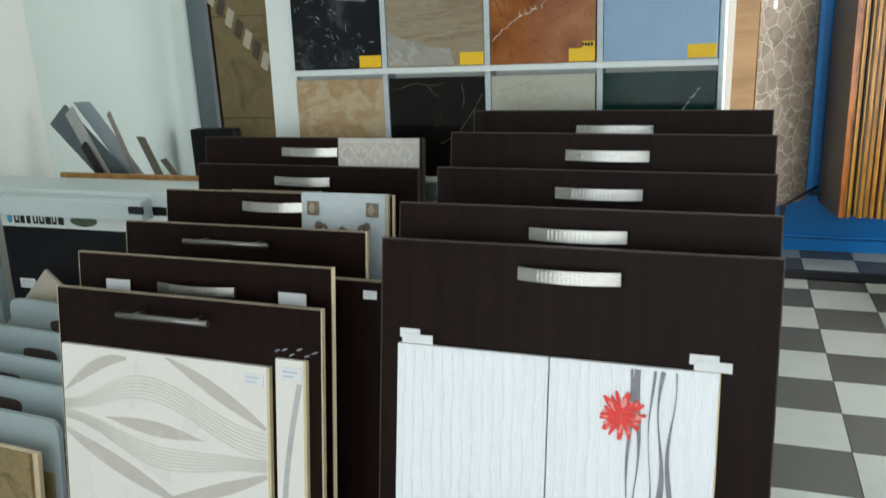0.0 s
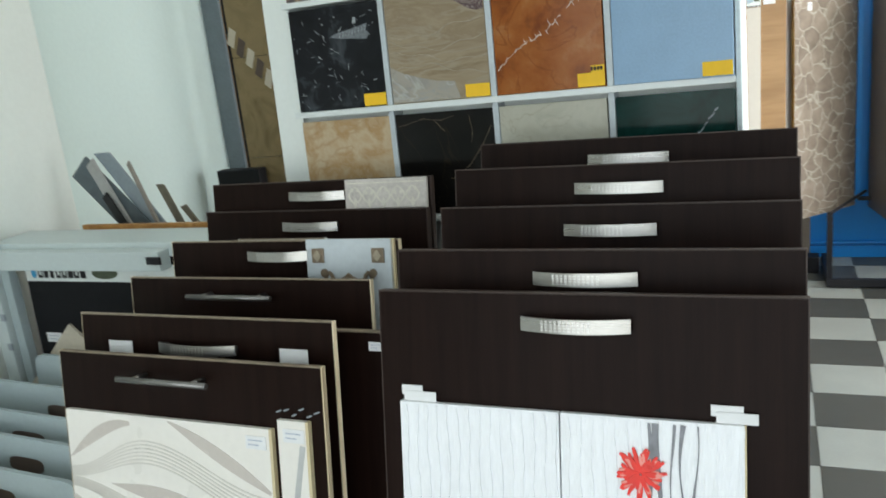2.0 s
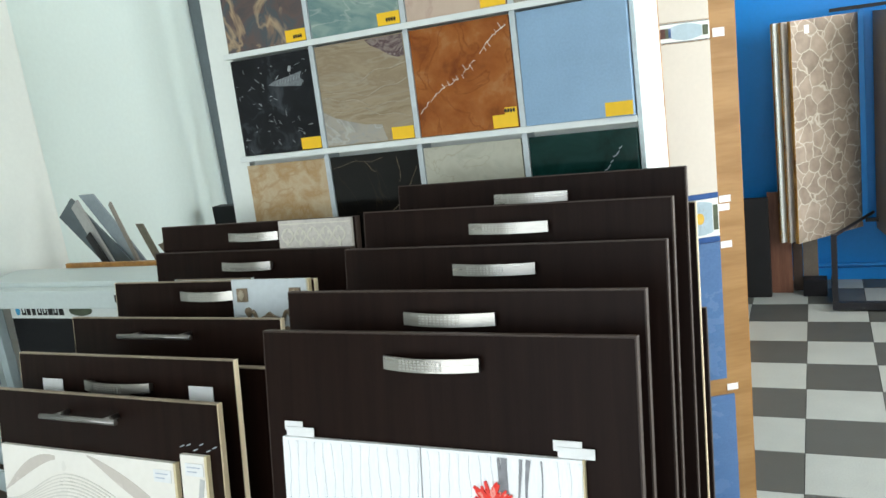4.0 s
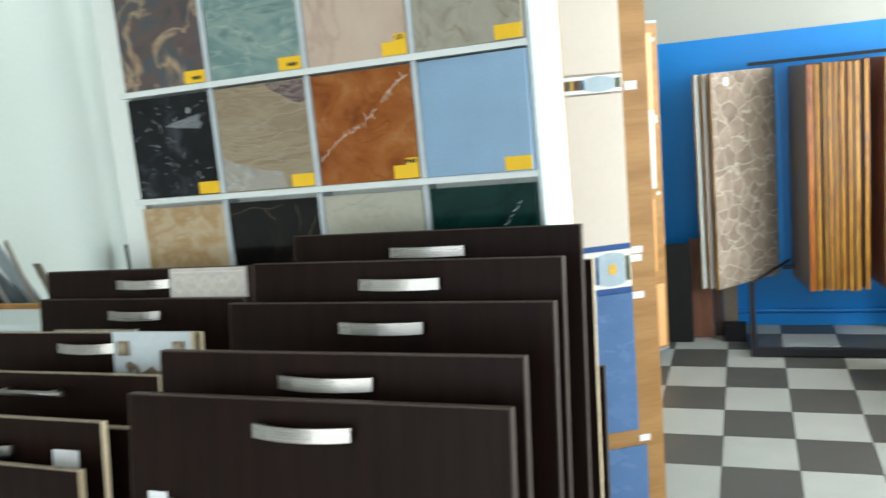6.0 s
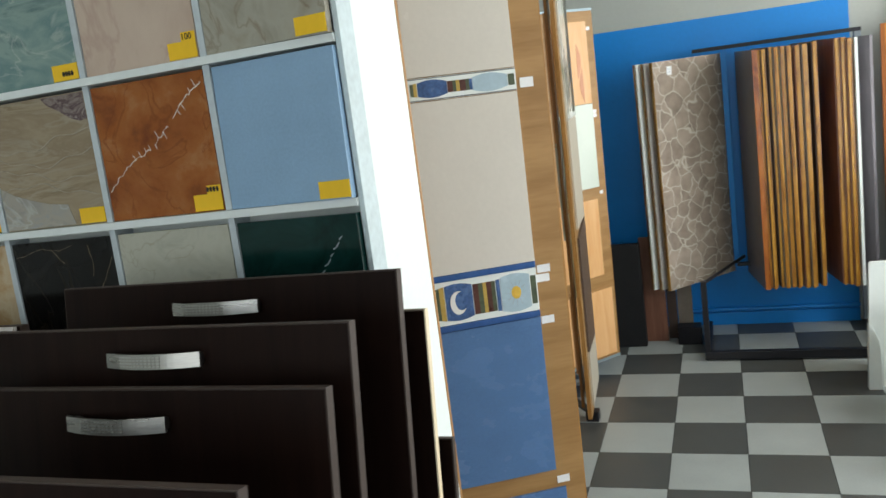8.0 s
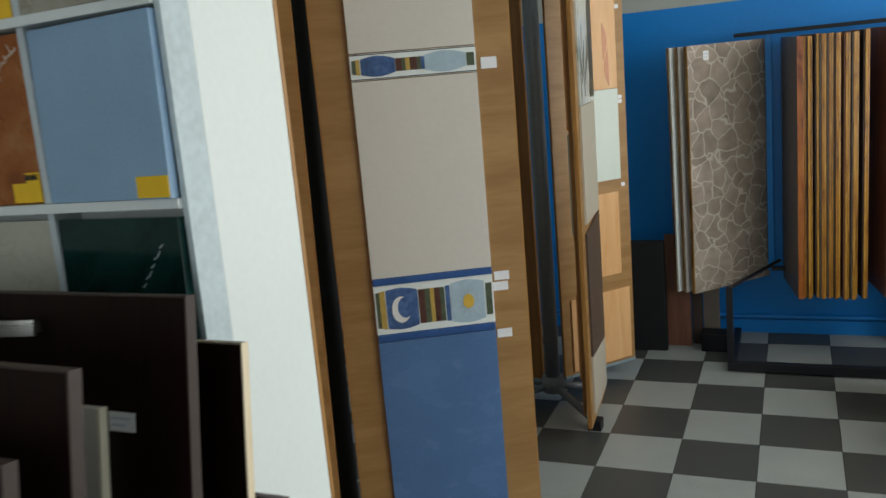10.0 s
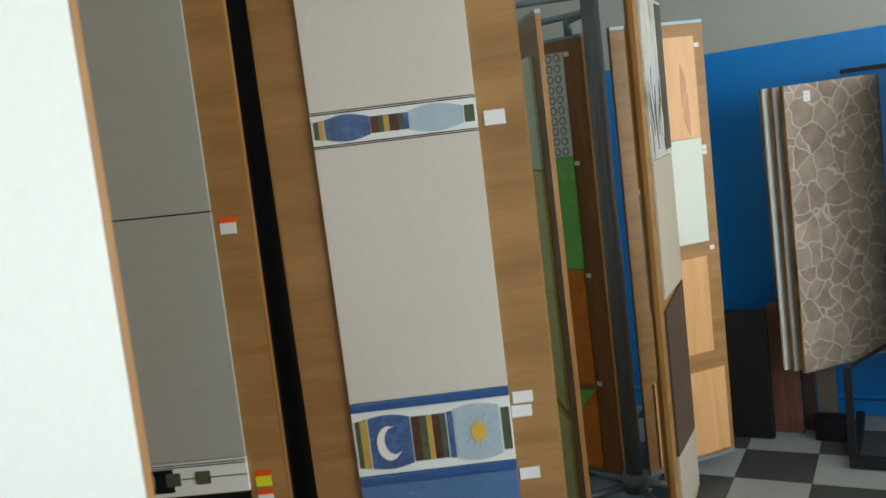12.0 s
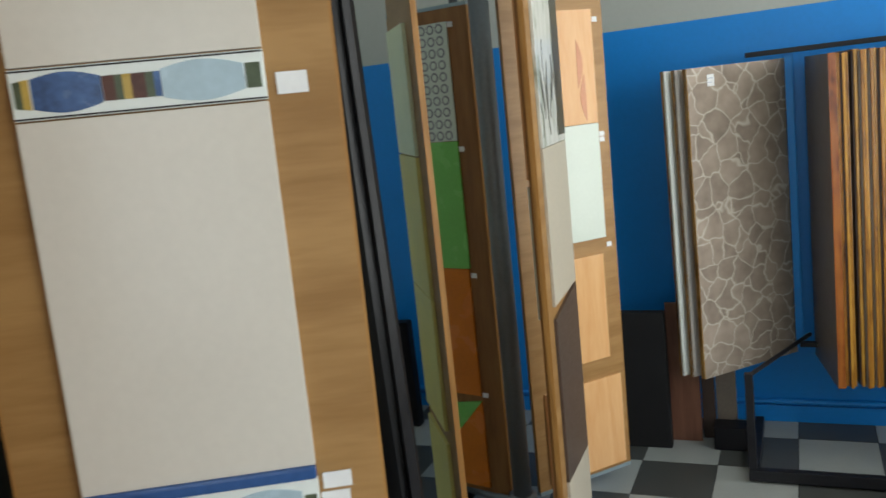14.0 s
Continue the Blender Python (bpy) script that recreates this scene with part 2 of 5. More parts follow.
STUD = plain("bright_nickel_stud", (0.45, 0.44, 0.42), 0.3, 0.95, var=0.05)
BAR_STEEL = plain("satin_steel_bar", (0.24, 0.23, 0.22), 0.3, 0.95, var=0.1)
BLACK_METAL = plain("black_painted_steel", (0.018, 0.018, 0.022), 0.42, 0.3, var=0.2, scale=18)
GREY_METAL = plain("grey_painted_steel_tube", (0.18, 0.21, 0.235), 0.4, 0.3, var=0.12, scale=14)
PALE_METAL = plain("pale_blue_steel_tube", (0.28, 0.36, 0.40), 0.4, 0.4, var=0.1)
WHITE_BOARD = plain("white_lacquered_board", (0.79, 0.83, 0.80), 0.4, var=0.03, scale=4)
WHITE_PLASTIC = plain("white_plastic_rail", (0.72, 0.76, 0.75), 0.35, var=0.04)
GREY_RAIL = plain("grey_plastic_divider", (0.34, 0.38, 0.42), 0.4, var=0.06)
PAPER = plain("white_paper_tag", (0.80, 0.80, 0.80), 0.7, var=0.05, scale=60)
PRINT = plain("faint_grey_blue_print", (0.42, 0.46, 0.56), 0.7, var=0.2, scale=300)
INK = plain("black_ink", (0.012, 0.012, 0.012), 0.6, var=0.1)
YELLOW = plain("yellow_price_sticker", (0.86, 0.52, 0.012), 0.5, var=0.04, scale=20)
YELLOW_GREEN = plain("neon_yellow_sticker", (0.75, 0.78, 0.03), 0.5, var=0.03)
ORANGE_STICK = plain("orange_sticker", (0.85, 0.10, 0.01), 0.5, var=0.03)
GROUT = plain("dark_floor_joint", (0.045, 0.045, 0.045), 0.9, var=0.2, scale=30)
TILE_LIGHT = floor_mat("pale_grey_floor_tile", (0.335, 0.36, 0.345))
TILE_DARK = floor_mat("dark_grey_floor_tile", (0.066, 0.070, 0.066))
CREAM = plain("cream_wall_tile_glaze", (0.67, 0.625, 0.555), 0.22, var=0.03, scale=5, coat=0.3)
CREAM_GREY = plain("grey_cream_wall_tile_glaze", (0.40, 0.415, 0.375), 0.3, var=0.02, scale=5, stretch=(1, 1, 5), coat=0.3)
TILE_BLUE = plain("washed_blue_tile_glaze", (0.088, 0.178, 0.36), 0.25, var=0.13, scale=11, fine=150, stretch=(0.8, 1, 1.3), coat=0.3)
NAVY = plain("navy_glazed_trim", (0.035, 0.095, 0.27), 0.2, var=0.15, scale=30)
WHITE_TEX = plain("white_ribbed_tile_glaze", (0.92, 0.93, 0.95), 0.3, var=0.05, scale=30, fine=160, bump=0.5, stretch=(3, 1, 0.4))
BEIGE_TILE = plain("ivory_tile_glaze", (0.84, 0.80, 0.74), 0.28, var=0.03, scale=8)
TAUPE = plain("taupe_band_glaze", (0.60, 0.54, 0.49), 0.25, var=0.05)
# white raised lines, greyed so the shade of their relief is in the colour
LINE_SHADE = plain("raised_white_line_with_shade", (0.70, 0.665, 0.61), 0.3, var=0.05)
WHITE_LINE = plain("raised_white_glaze", (0.82, 0.80, 0.76), 0.25, var=0.02)
RED = plain("red_flower_glaze", (0.80, 0.028, 0.015), 0.3, var=0.15, scale=60)
PINK_W = plain("pale_red_glaze", (0.85, 0.30, 0.25), 0.3, var=0.1)
GREY_STEM = plain("grey_stem_glaze", (0.22, 0.22, 0.24), 0.35, var=0.3, scale=50)
CREAM_EDGE = plain("raw_ceramic_edge", (0.66, 0.55, 0.34), 0.8, var=0.08)
ORNATE = plain("bluish_grey_marble_glaze", (0.56, 0.61, 0.64), 0.3, var=0.08, scale=14)
BRONZE = plain("bronze_relief_glaze", (0.20, 0.15, 0.10), 0.35, var=0.25, scale=60)
BRONZE_PALE = plain("worn_pale_bronze_glaze", (0.34, 0.29, 0.21), 0.4, var=0.25, scale=90)
EMBOSS_HIGH = plain("pale_raised_stone_ornament", (0.66, 0.63, 0.55), 0.55, var=0.1, scale=60)
EMBOSS = plain("embossed_beige_stone_tile", (0.58, 0.54, 0.50), 0.55, var=0.16, scale=40, fine=180, bump=0.6)
LIGHT_BLUE = plain("pale_blue_glaze", (0.41, 0.53, 0.60), 0.25, var=0.08, scale=30)
MID_BLUE = plain("painted_blue_glaze", (0.062, 0.12, 0.27), 0.25, var=0.4, scale=34, fine=120)
OCHRE = plain("ochre_glaze", (0.50, 0.34, 0.08), 0.3, var=0.15, scale=40)
MAROON = plain("maroon_glaze", (0.09, 0.035, 0.025), 0.3, var=0.3, scale=50)
MOSS = plain("moss_green_glaze", (0.08, 0.10, 0.06), 0.3, var=0.3, scale=50)
SUN_Y = plain("sun_yellow_glaze", (0.70, 0.45, 0.07), 0.3, var=0.1, scale=40)
OLIVE = plain("olive_tile_glaze", (0.78, 0.69, 0.23), 0.42, var=0.08, scale=8)
SAGE = plain("sage_tile_glaze", (0.82, 0.86, 0.60), 0.42, var=0.08, scale=8)
GREEN = plain("green_tile_glaze", (0.19, 0.52, 0.12), 0.25, var=0.06)
RUST = plain("rust_orange_tile_glaze", (0.62, 0.18, 0.02), 0.25, var=0.08)
MINT = plain("pale_mint_tile_glaze", (0.62, 0.68, 0.60), 0.15, var=0.03, coat=0.4)
PEACH = wood("peach_wood_print_tile", (0.71, 0.375, 0.155), (0.78, 0.46, 0.215), 0.2, "z", 8)
BROWN_TILE = plain("taupe_brown_tile", (0.085, 0.060, 0.048), 0.35, var=0.15, scale=30, stretch=(1, 1, 4))
BEIGE_STONE = plain("beige_stone_tile", (0.50, 0.45, 0.36), 0.4, var=0.08, scale=20)
GREEN_FRAME = plain("green_plastic_frame", (0.005, 0.16, 0.12), 0.35, var=0.05)
ORANGE_BOARD = wood("orange_cherry_laminate", (0.40, 0.13, 0.018), (0.55, 0.21, 0.035), 0.35, "z", 9)
DEEP_BLUE = plain("pale_blue_board", (0.20, 0.27, 0.33), 0.3, var=0.1)
REDDISH = wood("reddish_brown_board", (0.13, 0.05, 0.03), (0.22, 0.10, 0.06), 0.45, "z", 14)
GOLDSTONE = marble("golden_patterned_tile", [(0.13, 0.085, 0.035), (0.33, 0.245, 0.12), (0.22, 0.155, 0.07)], 20, 0.5, rough=0.35)
PEBBLE = cracked("brown_stone_pattern_glaze", (0.345, 0.278, 0.225), (0.56, 0.50, 0.42), 11.5, 0.2)
BLACK_BOARD = plain("black_display_board", (0.009, 0.009, 0.011), 0.4, var=0.2, spec=0.15)
RACK_WHITE = plain("pale_grey_white_lacquered_metal", (0.60, 0.67, 0.665), 0.4, var=0.05, scale=6)
# white board taken darker and bluer: the corner's low light is in the colour
SHADED_WHITE = plain("white_board_darkened_for_shade", (0.41, 0.485, 0.50), 0.5, var=0.06, scale=5)
OUT_GROUND = plain("pale_paving", (0.32, 0.31, 0.29), 0.9, var=0.15, scale=1.5)
GLASS = bpy.data.materials.new("window_glass")
GLASS.use_nodes = True
_g = GLASS.node_tree.nodes["Principled BSDF"]
_g.inputs["Transmission Weight"].default_value, _g.inputs["Roughness"].default_value, _g.inputs["IOR"].default_value = 1.0, 0.0, 1.01

# the stones of the marble display
M_BLACKW = marble("black_marble_white_flecks", [(0.004, 0.0045, 0.006), (0.006, 0.007, 0.009), (0.009, 0.010, 0.013), (0.05, 0.058, 0.066)], 16, 0.9, None, rough=0.1, shift=3)
M_ONYX = marble("banded_beige_onyx", [(0.22, 0.165, 0.10), (0.33, 0.265, 0.18), (0.26, 0.20, 0.13), (0.36, 0.30, 0.22)], 6.5, 1.6, (0.36, 0.315, 0.24), 6, 0.03, stretch=(0.7, 1, 3.4))
M_RUST = marble("rust_red_marble", [(0.15, 0.040, 0.012), (0.27, 0.080, 0.018), (0.33, 0.115, 0.030), (0.40, 0.19, 0.08)], 13, 0.3, (0.16, 0.035, 0.008), 9, 0.02, shift=1)
M_SKY = plain("pale_blue_granite_tile", (0.245, 0.385, 0.55), 0.3, var=0.09, scale=14, fine=220, bump=0.02)
M_BREC = marble("brown_grey_breccia", [(0.05, 0.065, 0.075), (0.12, 0.085, 0.08), (0.075, 0.09, 0.10), (0.22, 0.15, 0.11)], 13, 1.0, (0.62, 0.44, 0.26), 8, 0.035)
M_TEAL = marble("green_grey_marble", [(0.06, 0.12, 0.14), (0.24, 0.33, 0.30), (0.14, 0.23, 0.23), (0.36, 0.43, 0.39)], 6, 1.1, (0.44, 0.48, 0.44), 7, 0.02, stretch=(1, 1, 2), shift=5)
M_PINK = marble("pink_cream_marble", [(0.46, 0.34, 0.27), (0.54, 0.42, 0.34), (0.58, 0.46, 0.37)], 3, 1.5, (0.40, 0.27, 0.22), 3, 0.02, stretch=(1.5, 1, 0.8))
M_BEIGEG = marble("beige_grey_marble", [(0.26, 0.24, 0.19), (0.36, 0.34, 0.28), (0.30, 0.27, 0.21)], 9, 1.6, (0.20, 0.15, 0.10), 12, 0.02)
M_HONEY = marble("honey_beige_marble", [(0.50, 0.40, 0.27), (0.42, 0.27, 0.13), (0.52, 0.41, 0.27), (0.47, 0.33, 0.19)], 17, 0.3, (0.36, 0.21, 0.09), 12, 0.03)
M_BLACKG = marble("black_marble_gold_veins", [(0.005, 0.005, 0.005), (0.010, 0.009, 0.008)], 9, 1, (0.03, 0.022, 0.012), 3.2, 0.004)
M_CREAMM = marble("cream_marble", [(0.40, 0.39, 0.32), (0.49, 0.48, 0.40), (0.44, 0.42, 0.34)], 18, 0.8, (0.36, 0.32, 0.24), 10, 0.015)
M_GREEN = marble("dark_green_marble", [(0.003, 0.016, 0.014), (0.006, 0.032, 0.028), (0.012, 0.045, 0.04)], 12, 1.8, None)
M_STONEB = marble("olive_brown_stone_tile", [(0.16, 0.12, 0.06), (0.25, 0.19, 0.10), (0.20, 0.15, 0.08)], 5, 1.5, None, rough=0.35)
M_PRINT = marble("pale_abstract_print_tile", [(0.75, 0.75, 0.70), (0.62, 0.62, 0.56), (0.25, 0.28, 0.20)], 9, 2.0, None, stretch=(1, 1, 0.3))
M_GREYSLATE = marble("grey_slate_sample", [(0.09, 0.11, 0.12), (0.14, 0.17, 0.18)], 8, 1, None, rough=0.4)

# ---- mesh helpers ----


def box(bm, x0, x1, y0, y1, z0, z1, bevel=0.0):
    vs = [bm.verts.new((x, y, z)) for x in (x0, x1) for y in (y0, y1) for z in (z0, z1)]
    faces = [bm.faces.new([vs[i] for i in f]) for f in ((0, 1, 3, 2), (4, 6, 7, 5), (0, 4, 5, 1), (2, 3, 7, 6), (0, 2, 6, 4), (1, 5, 7, 3))]
    if bevel:
        es = {e for f in faces for e in f.edges}
        bmesh.ops.bevel(bm, geom=list(es), offset=bevel, segments=2, affect="EDGES", profile=0.7)
    return bm


def B(x0, x1, y0, y1, z0, z1, bevel=0.0):
    return box(bmesh.new(), min(x0, x1), max(x0, x1), min(y0, y1), max(y0, y1), min(z0, z1), max(z0, z1), bevel)


def prism(points, y0, y1):
    """A plate with the outline points in (x, z), from y0 to y1."""
    bm = bmesh.new()
    a = [bm.verts.new((x, y0, z)) for x, z in points]
    c = [bm.verts.new((x, y1, z)) for x, z in points]
    bm.faces.new(a), bm.faces.new(c[::-1])
    for i in range(len(a)):
        j = (i + 1) % len(a)
        bm.faces.new((a[i], c[i], c[j], a[j]))
    bmesh.ops.recalc_face_normals(bm, faces=bm.faces)
    return bm


def disc(cx, cz, rx, rz, y0, y1, n=24, start=0.0, wave=0.0, k=0):
    return prism([(cx + (rx + wave * math.cos(k * a)) * math.cos(a), cz + (rz + wave * math.cos(k * a)) * math.sin(a)) for a in (start + i * math.tau / n for i in range(n))], y0, y1)


def tube(bm, pts, r, n=10):
    """A round bar along a line of points."""
    rings = []
    for i, p in enumerate(pts):
        p = Vector(p)
        t = (Vector(pts[min(i + 1, len(pts) - 1)]) - Vector(pts[max(i - 1, 0)])).normalized()
        u = t.orthogonal().normalized() if not rings else (last - t * last.dot(t)).normalized()
        last = u
        v = t.cross(u)
        rings.append([bm.verts.new(p + (u * math.cos(a) + v * math.sin(a)) * r) for a in (k * math.tau / n for k in range(n))])
    for a, c in zip(rings, rings[1:]):
        for k in range(n):
            bm.faces.new((a[k], a[(k + 1) % n], c[(k + 1) % n], c[k]))
    bm.faces.new(rings[0][::-1]), bm.faces.new(rings[-1])
    bmesh.ops.recalc_face_normals(bm, faces=bm.faces)
    return bm


def ribbon(pts, y0, y1):
    """A band in the x-z plane; pts are (x, z, half width)."""
    bm = bmesh.new()
    rows = []
    for i, (x, z, w) in enumerate(pts):
        a, c = pts[max(i - 1, 0)], pts[min(i + 1, len(pts) - 1)]
        d = Vector((c[0] - a[0], c[1] - a[1])).normalized()
        nx, nz = -d.y * w, d.x * w
        rows.append([bm.verts.new(q) for q in ((x + nx, y0, z + nz), (x - nx, y0, z - nz), (x + nx, y1, z + nz), (x - nx, y1, z - nz))])
    for p, q in zip(rows, rows[1:]):
        bm.faces.new((p[0], q[0], q[1], p[1])), bm.faces.new((p[0], p[2], q[2], q[0])), bm.faces.new((p[1], q[1], q[3], p[3]))
    bmesh.ops.recalc_face_normals(bm, faces=bm.faces)
    return bm


def part(name, bm, material, parent=None, label="", m=None, smooth=False):
    me = bpy.data.meshes.new(name)
    bm.to_mesh(me)
    bm.free()
    me.materials.append(material)
    if smooth:
        for p in me.polygons:
            p.use_smooth = True
    ob = new(name, me)
    if parent is not None:
        ob.parent = parent
    if m is not None:
        ob.matrix_basis = m
    return tagged(ob, label)


def thing(name, label, category, m, group="", kind=""):
    ob = new(name)
    ob.matrix_basis = m
    return tagged(ob, label, category, group, kind)


def solid(name, bm, material, label, category, m=None, group="", kind="", smooth=False):
    ob = part(name, bm, material, None, "", m, smooth)
    return tagged(ob, label, category, group, kind)


def structure(name, bm, material, label="", category=""):
    return solid(name, bm, material, label, category, kind="structure")


# ---- the room ----
X0, X1, Y0, Y1, H = -2.2, 2.4, -1.85, 5.3, 2.85
floor = structure("floor", B(X0, X1, Y0, Y1, -0.12, -0.004), GROUT, "chequered floor of pale and dark grey square tiles", "floor")
structure("ceiling", B(X0 - 0.15, X1 + 0.15, Y0 - 0.15, Y1 + 0.15, H, H + 0.1), CEIL, "plain white ceiling", "ceiling")
structure("wall_north", B(X0 - 0.15, X1 + 0.15, Y1, Y1 + 0.15, -0.12, H), WALL_GREY, "grey painted wall above a blue painted part", "wall")
structure("wall_north_blue_part", prism([(X0, 0), (1.2, 0), (1.2, 1.765), (1.18, 1.782), (X0, 1.792)], Y1 - 0.004, Y1), BLUE_PAINT, "lower part of the wall painted glossy blue", "wall")
structure("baseboard", B(X0, 1.2, Y1 - 0.022, Y1 - 0.004, 0, 0.075, 0.003), BLUE_PAINT, "blue painted skirting along the blue wall", "baseboard")
structure("trim", tube(bmesh.new(), [(X0, Y1 - 0.02, 0.095), (1.2, Y1 - 0.02, 0.095)], 0.012), BLUE_PAINT, "blue painted pipe above the skirting", "trim")
structure("wall_west", B(X0 - 0.15, X0, Y0, Y1, -0.12, H), WALL_CYAN, "pale painted side wall", "wall")
structure("wall_west_pier", B(X0, -2.02, Y0, 1.86, 0, H, 0.006), WALL_WHITE, "white plastered pier", "wall")
# east wall with a long shop window
structure("wall_east", B(X1, X1 + 0.15, Y0, Y1, -0.12, 0.42), WALL_WHITE, "white wall under the shop window", "wall")
structure("wall_east_lintel", B(X1, X1 + 0.15, Y0, Y1, 2.45, H), WALL_WHITE, "white wall above the shop window", "wall")
structure("wall_east_end", B(X1, X1 + 0.15, 4.6, Y1, 0.42, 2.45), WALL_WHITE, "white wall beside the shop window", "wall")
structure("wall_east_corner", B(X1, X1 + 0.15, Y0, -0.8, 0.42, 2.45), WALL_WHITE, "white wall beside the shop window", "wall")
win = thing("window_1", "wide shop window in a white frame", "window", pose(0, 0, 0), kind="structure")
for i in range(4):
    y0 = -0.8 + 1.35 * i
    part("window_frame", B(X1 + 0.04, X1 + 0.10, y0 - 0.03, y0 + 0.03, 0.42, 2.45), WHITE_PLASTIC, win)
    g = part("pane", B(X1 + 0.066, X1 + 0.072, y0 + 0.03, y0 + 1.32, 0.47, 2.40), GLASS, win)
    g.visible_shadow = False
part("window_frame", B(X1 + 0.04, X1 + 0.10, 4.57, 4.6, 0.42, 2.45), WHITE_PLASTIC, win)
part("window_sill", B(X1 - 0.12, X1 + 0.10, -0.8, 4.6, 0.38, 0.42), WHITE_PLASTIC, win)
# south wall with a glazed door
structure("wall_south", B(X0, -1.2, Y0 - 0.15, Y0, -0.12, H), WALL_WHITE, "white wall beside the glazed shop door", "wall")
structure("wall_south_east", B(1.8, X1, Y0 - 0.15, Y0, -0.12, H), WALL_WHITE, "white wall beside the glazed shop door", "wall")
structure("wall_south_lintel", B(-1.2, 1.8, Y0 - 0.15, Y0, 2.45, H), WALL_WHITE, "white wall above the glazed shop door", "wall")
door = thing("door_1", "glazed shop door with side lights in a white frame", "door", pose(0, 0, 0), kind="structure")
for x in (-1.2, -0.2, 0.8, 1.75):
    part("door_frame", B(x, x + 0.05, Y0 - 0.11, Y0 - 0.05, 0, 2.45), WHITE_PLASTIC, door)
for x in (-1.15, -0.15, 0.85):
    g = part("pane", B(x, x + 0.94, Y0 - 0.083, Y0 - 0.077, 0.02, 2.43), GLASS, door)
    g.visible_shadow = False
structure("ground", B(-60, 60, -60, 60, -0.35, -0.15), OUT_GROUND, "pale paving outside the shop", "ground")

# ---- dark kitchen front boards with tile samples ----


def arched_handle(parent, cx, cz, w=0.14):
    """A flat bowed pull with rows of small studs."""
    bm = bmesh.new()
    n, h = 18, 0.0088
    rows = []
    for i in range(n + 1):
        s = -1 + 2 * i / n
        x, y, z = cx + s * w / 2, -0.012 - 0.013 * (1 - s * s), cz - 0.001 * (1 - s * s)
        rows.append([bm.verts.new(q) for q in ((x, y, z - h), (x, y, z + h), (x, y + 0.004, z + h), (x, y + 0.004, z - h))])
    for a, c in zip(rows, rows[1:]):
        for k in range(4):
            bm.faces.new((a[k], a[(k + 1) % 4], c[(k + 1) % 4], c[k]))
    bm.faces.new(rows[0]), bm.faces.new(rows[-1][::-1])
    for s in (-1, 1):
        box(bm, cx + s * (w / 2 - 0.008) - 0.005, cx + s * (w / 2 - 0.008) + 0.005, -0.010, 0.0, cz - 0.006, cz + 0.006)
    bmesh.ops.recalc_face_normals(bm, faces=bm.faces)
    hd = part("handle", bm, NICKEL, parent, "bowed brushed nickel pull", smooth=False)
    st = bmesh.new()
    for i in range(11):
        for k in range(4):
            s = -0.56 + i * 0.085
            x, y, z = cx + s * w / 2, -0.0125 - 0.013 * (1 - s * s), cz - 0.001 * (1 - s * s) + (k - 1.5) * 0.0036
            box(st, x - 0.0015, x + 0.0015, y - 0.0010, y + 0.001, z - 0.0009, z + 0.0009)
    part("stud", st, STUD, hd, "rows of small raised studs")
    hd.children[0]["kind"] = "stuff"
    return hd


def bar_handle(parent, cx, cz, w=0.2):
    bm = tube(bmesh.new(), [(cx - w / 2, -0.032, cz), (cx + w / 2, -0.032, cz)], 0.0048, 12)
    for s in (-1, 1):
        tube(bm, [(cx + s * w * 0.33, -0.032, cz), (cx + s * w * 0.33, 0, cz)], 0.0045, 10)
    hd = part("handle", bm, BAR_STEEL, parent, "thin round steel bar pull", smooth=True)
    part("end_cap", tube(bmesh.new(), [(cx + w / 2, -0.032, cz), (cx + w / 2 + 0.0012, -0.032, cz)], 0.0044, 12), STUD, hd, "bright steel end")
    return hd


def tag_label(parent, x, z, w=0.045, h=0.02, y=-0.002, lines=2):
    t = part("price_tag", B(x, x + w, y - 0.0012, y, z, z + h), PAPER, parent, "small white paper tag")
    for k in range(lines):
        zz = z + h * (0.65 - 0.35 * k)
        part("writing", B(x + w * 0.12, x + w * (0.84 - 0.2 * k), y - 0.0016, y - 0.0012, zz, zz + h * 0.07), PRINT, t)
    return t


def front_board(tl, tr, z_top, lean, label, group, edge, tilt=0.0, thick=0.018):
    """A leaning board, its origin at the bottom left front corner; returns it with its width and height."""
    w = math.dist(tl, tr)
    yaw = math.atan2(tr[1] - tl[1], tr[0] - tl[0])
    h = z_top / math.cos(radians(lean))
    back = z_top * math.tan(radians(lean))
    t = thing("display_board", label, "display board", pose(tl[0] + math.sin(yaw) * back, tl[1] - math.cos(yaw) * back, 0, -lean, -tilt, math.degrees(yaw)), group)
    e = 0.002
    part("panel", B(e, w - e, 0, thick, e, h - e, 0.0), WENGE, t)
    part("top_band", B(e, w - e, 0.001, thick - 0.001, h - e, h), EDGE_TOP if edge is EDGE_PALE else edge, t, "thin brown top edge")
    bm = B(0, e, 0.001, thick - 0.001, 0, h)
    box(bm, w - e, w, 0.001, thick - 0.001, 0, h)
    part("edge_band", bm, edge, t, "raw chipboard edge" if edge is EDGE_PALE else "thin brown edge band")
    return t, w, h


RG, LG = "dark display boards standing one behind another", "dark display boards with samples"
RX = (-0.408, 0.1255)
right_rows = [(0.806, 1.284, 11), (0.880, 1.319, 11), (1.056, 1.3385, 11), (1.137, 1.385, 11), (1.280, 1.4045, 11)]
RB = []
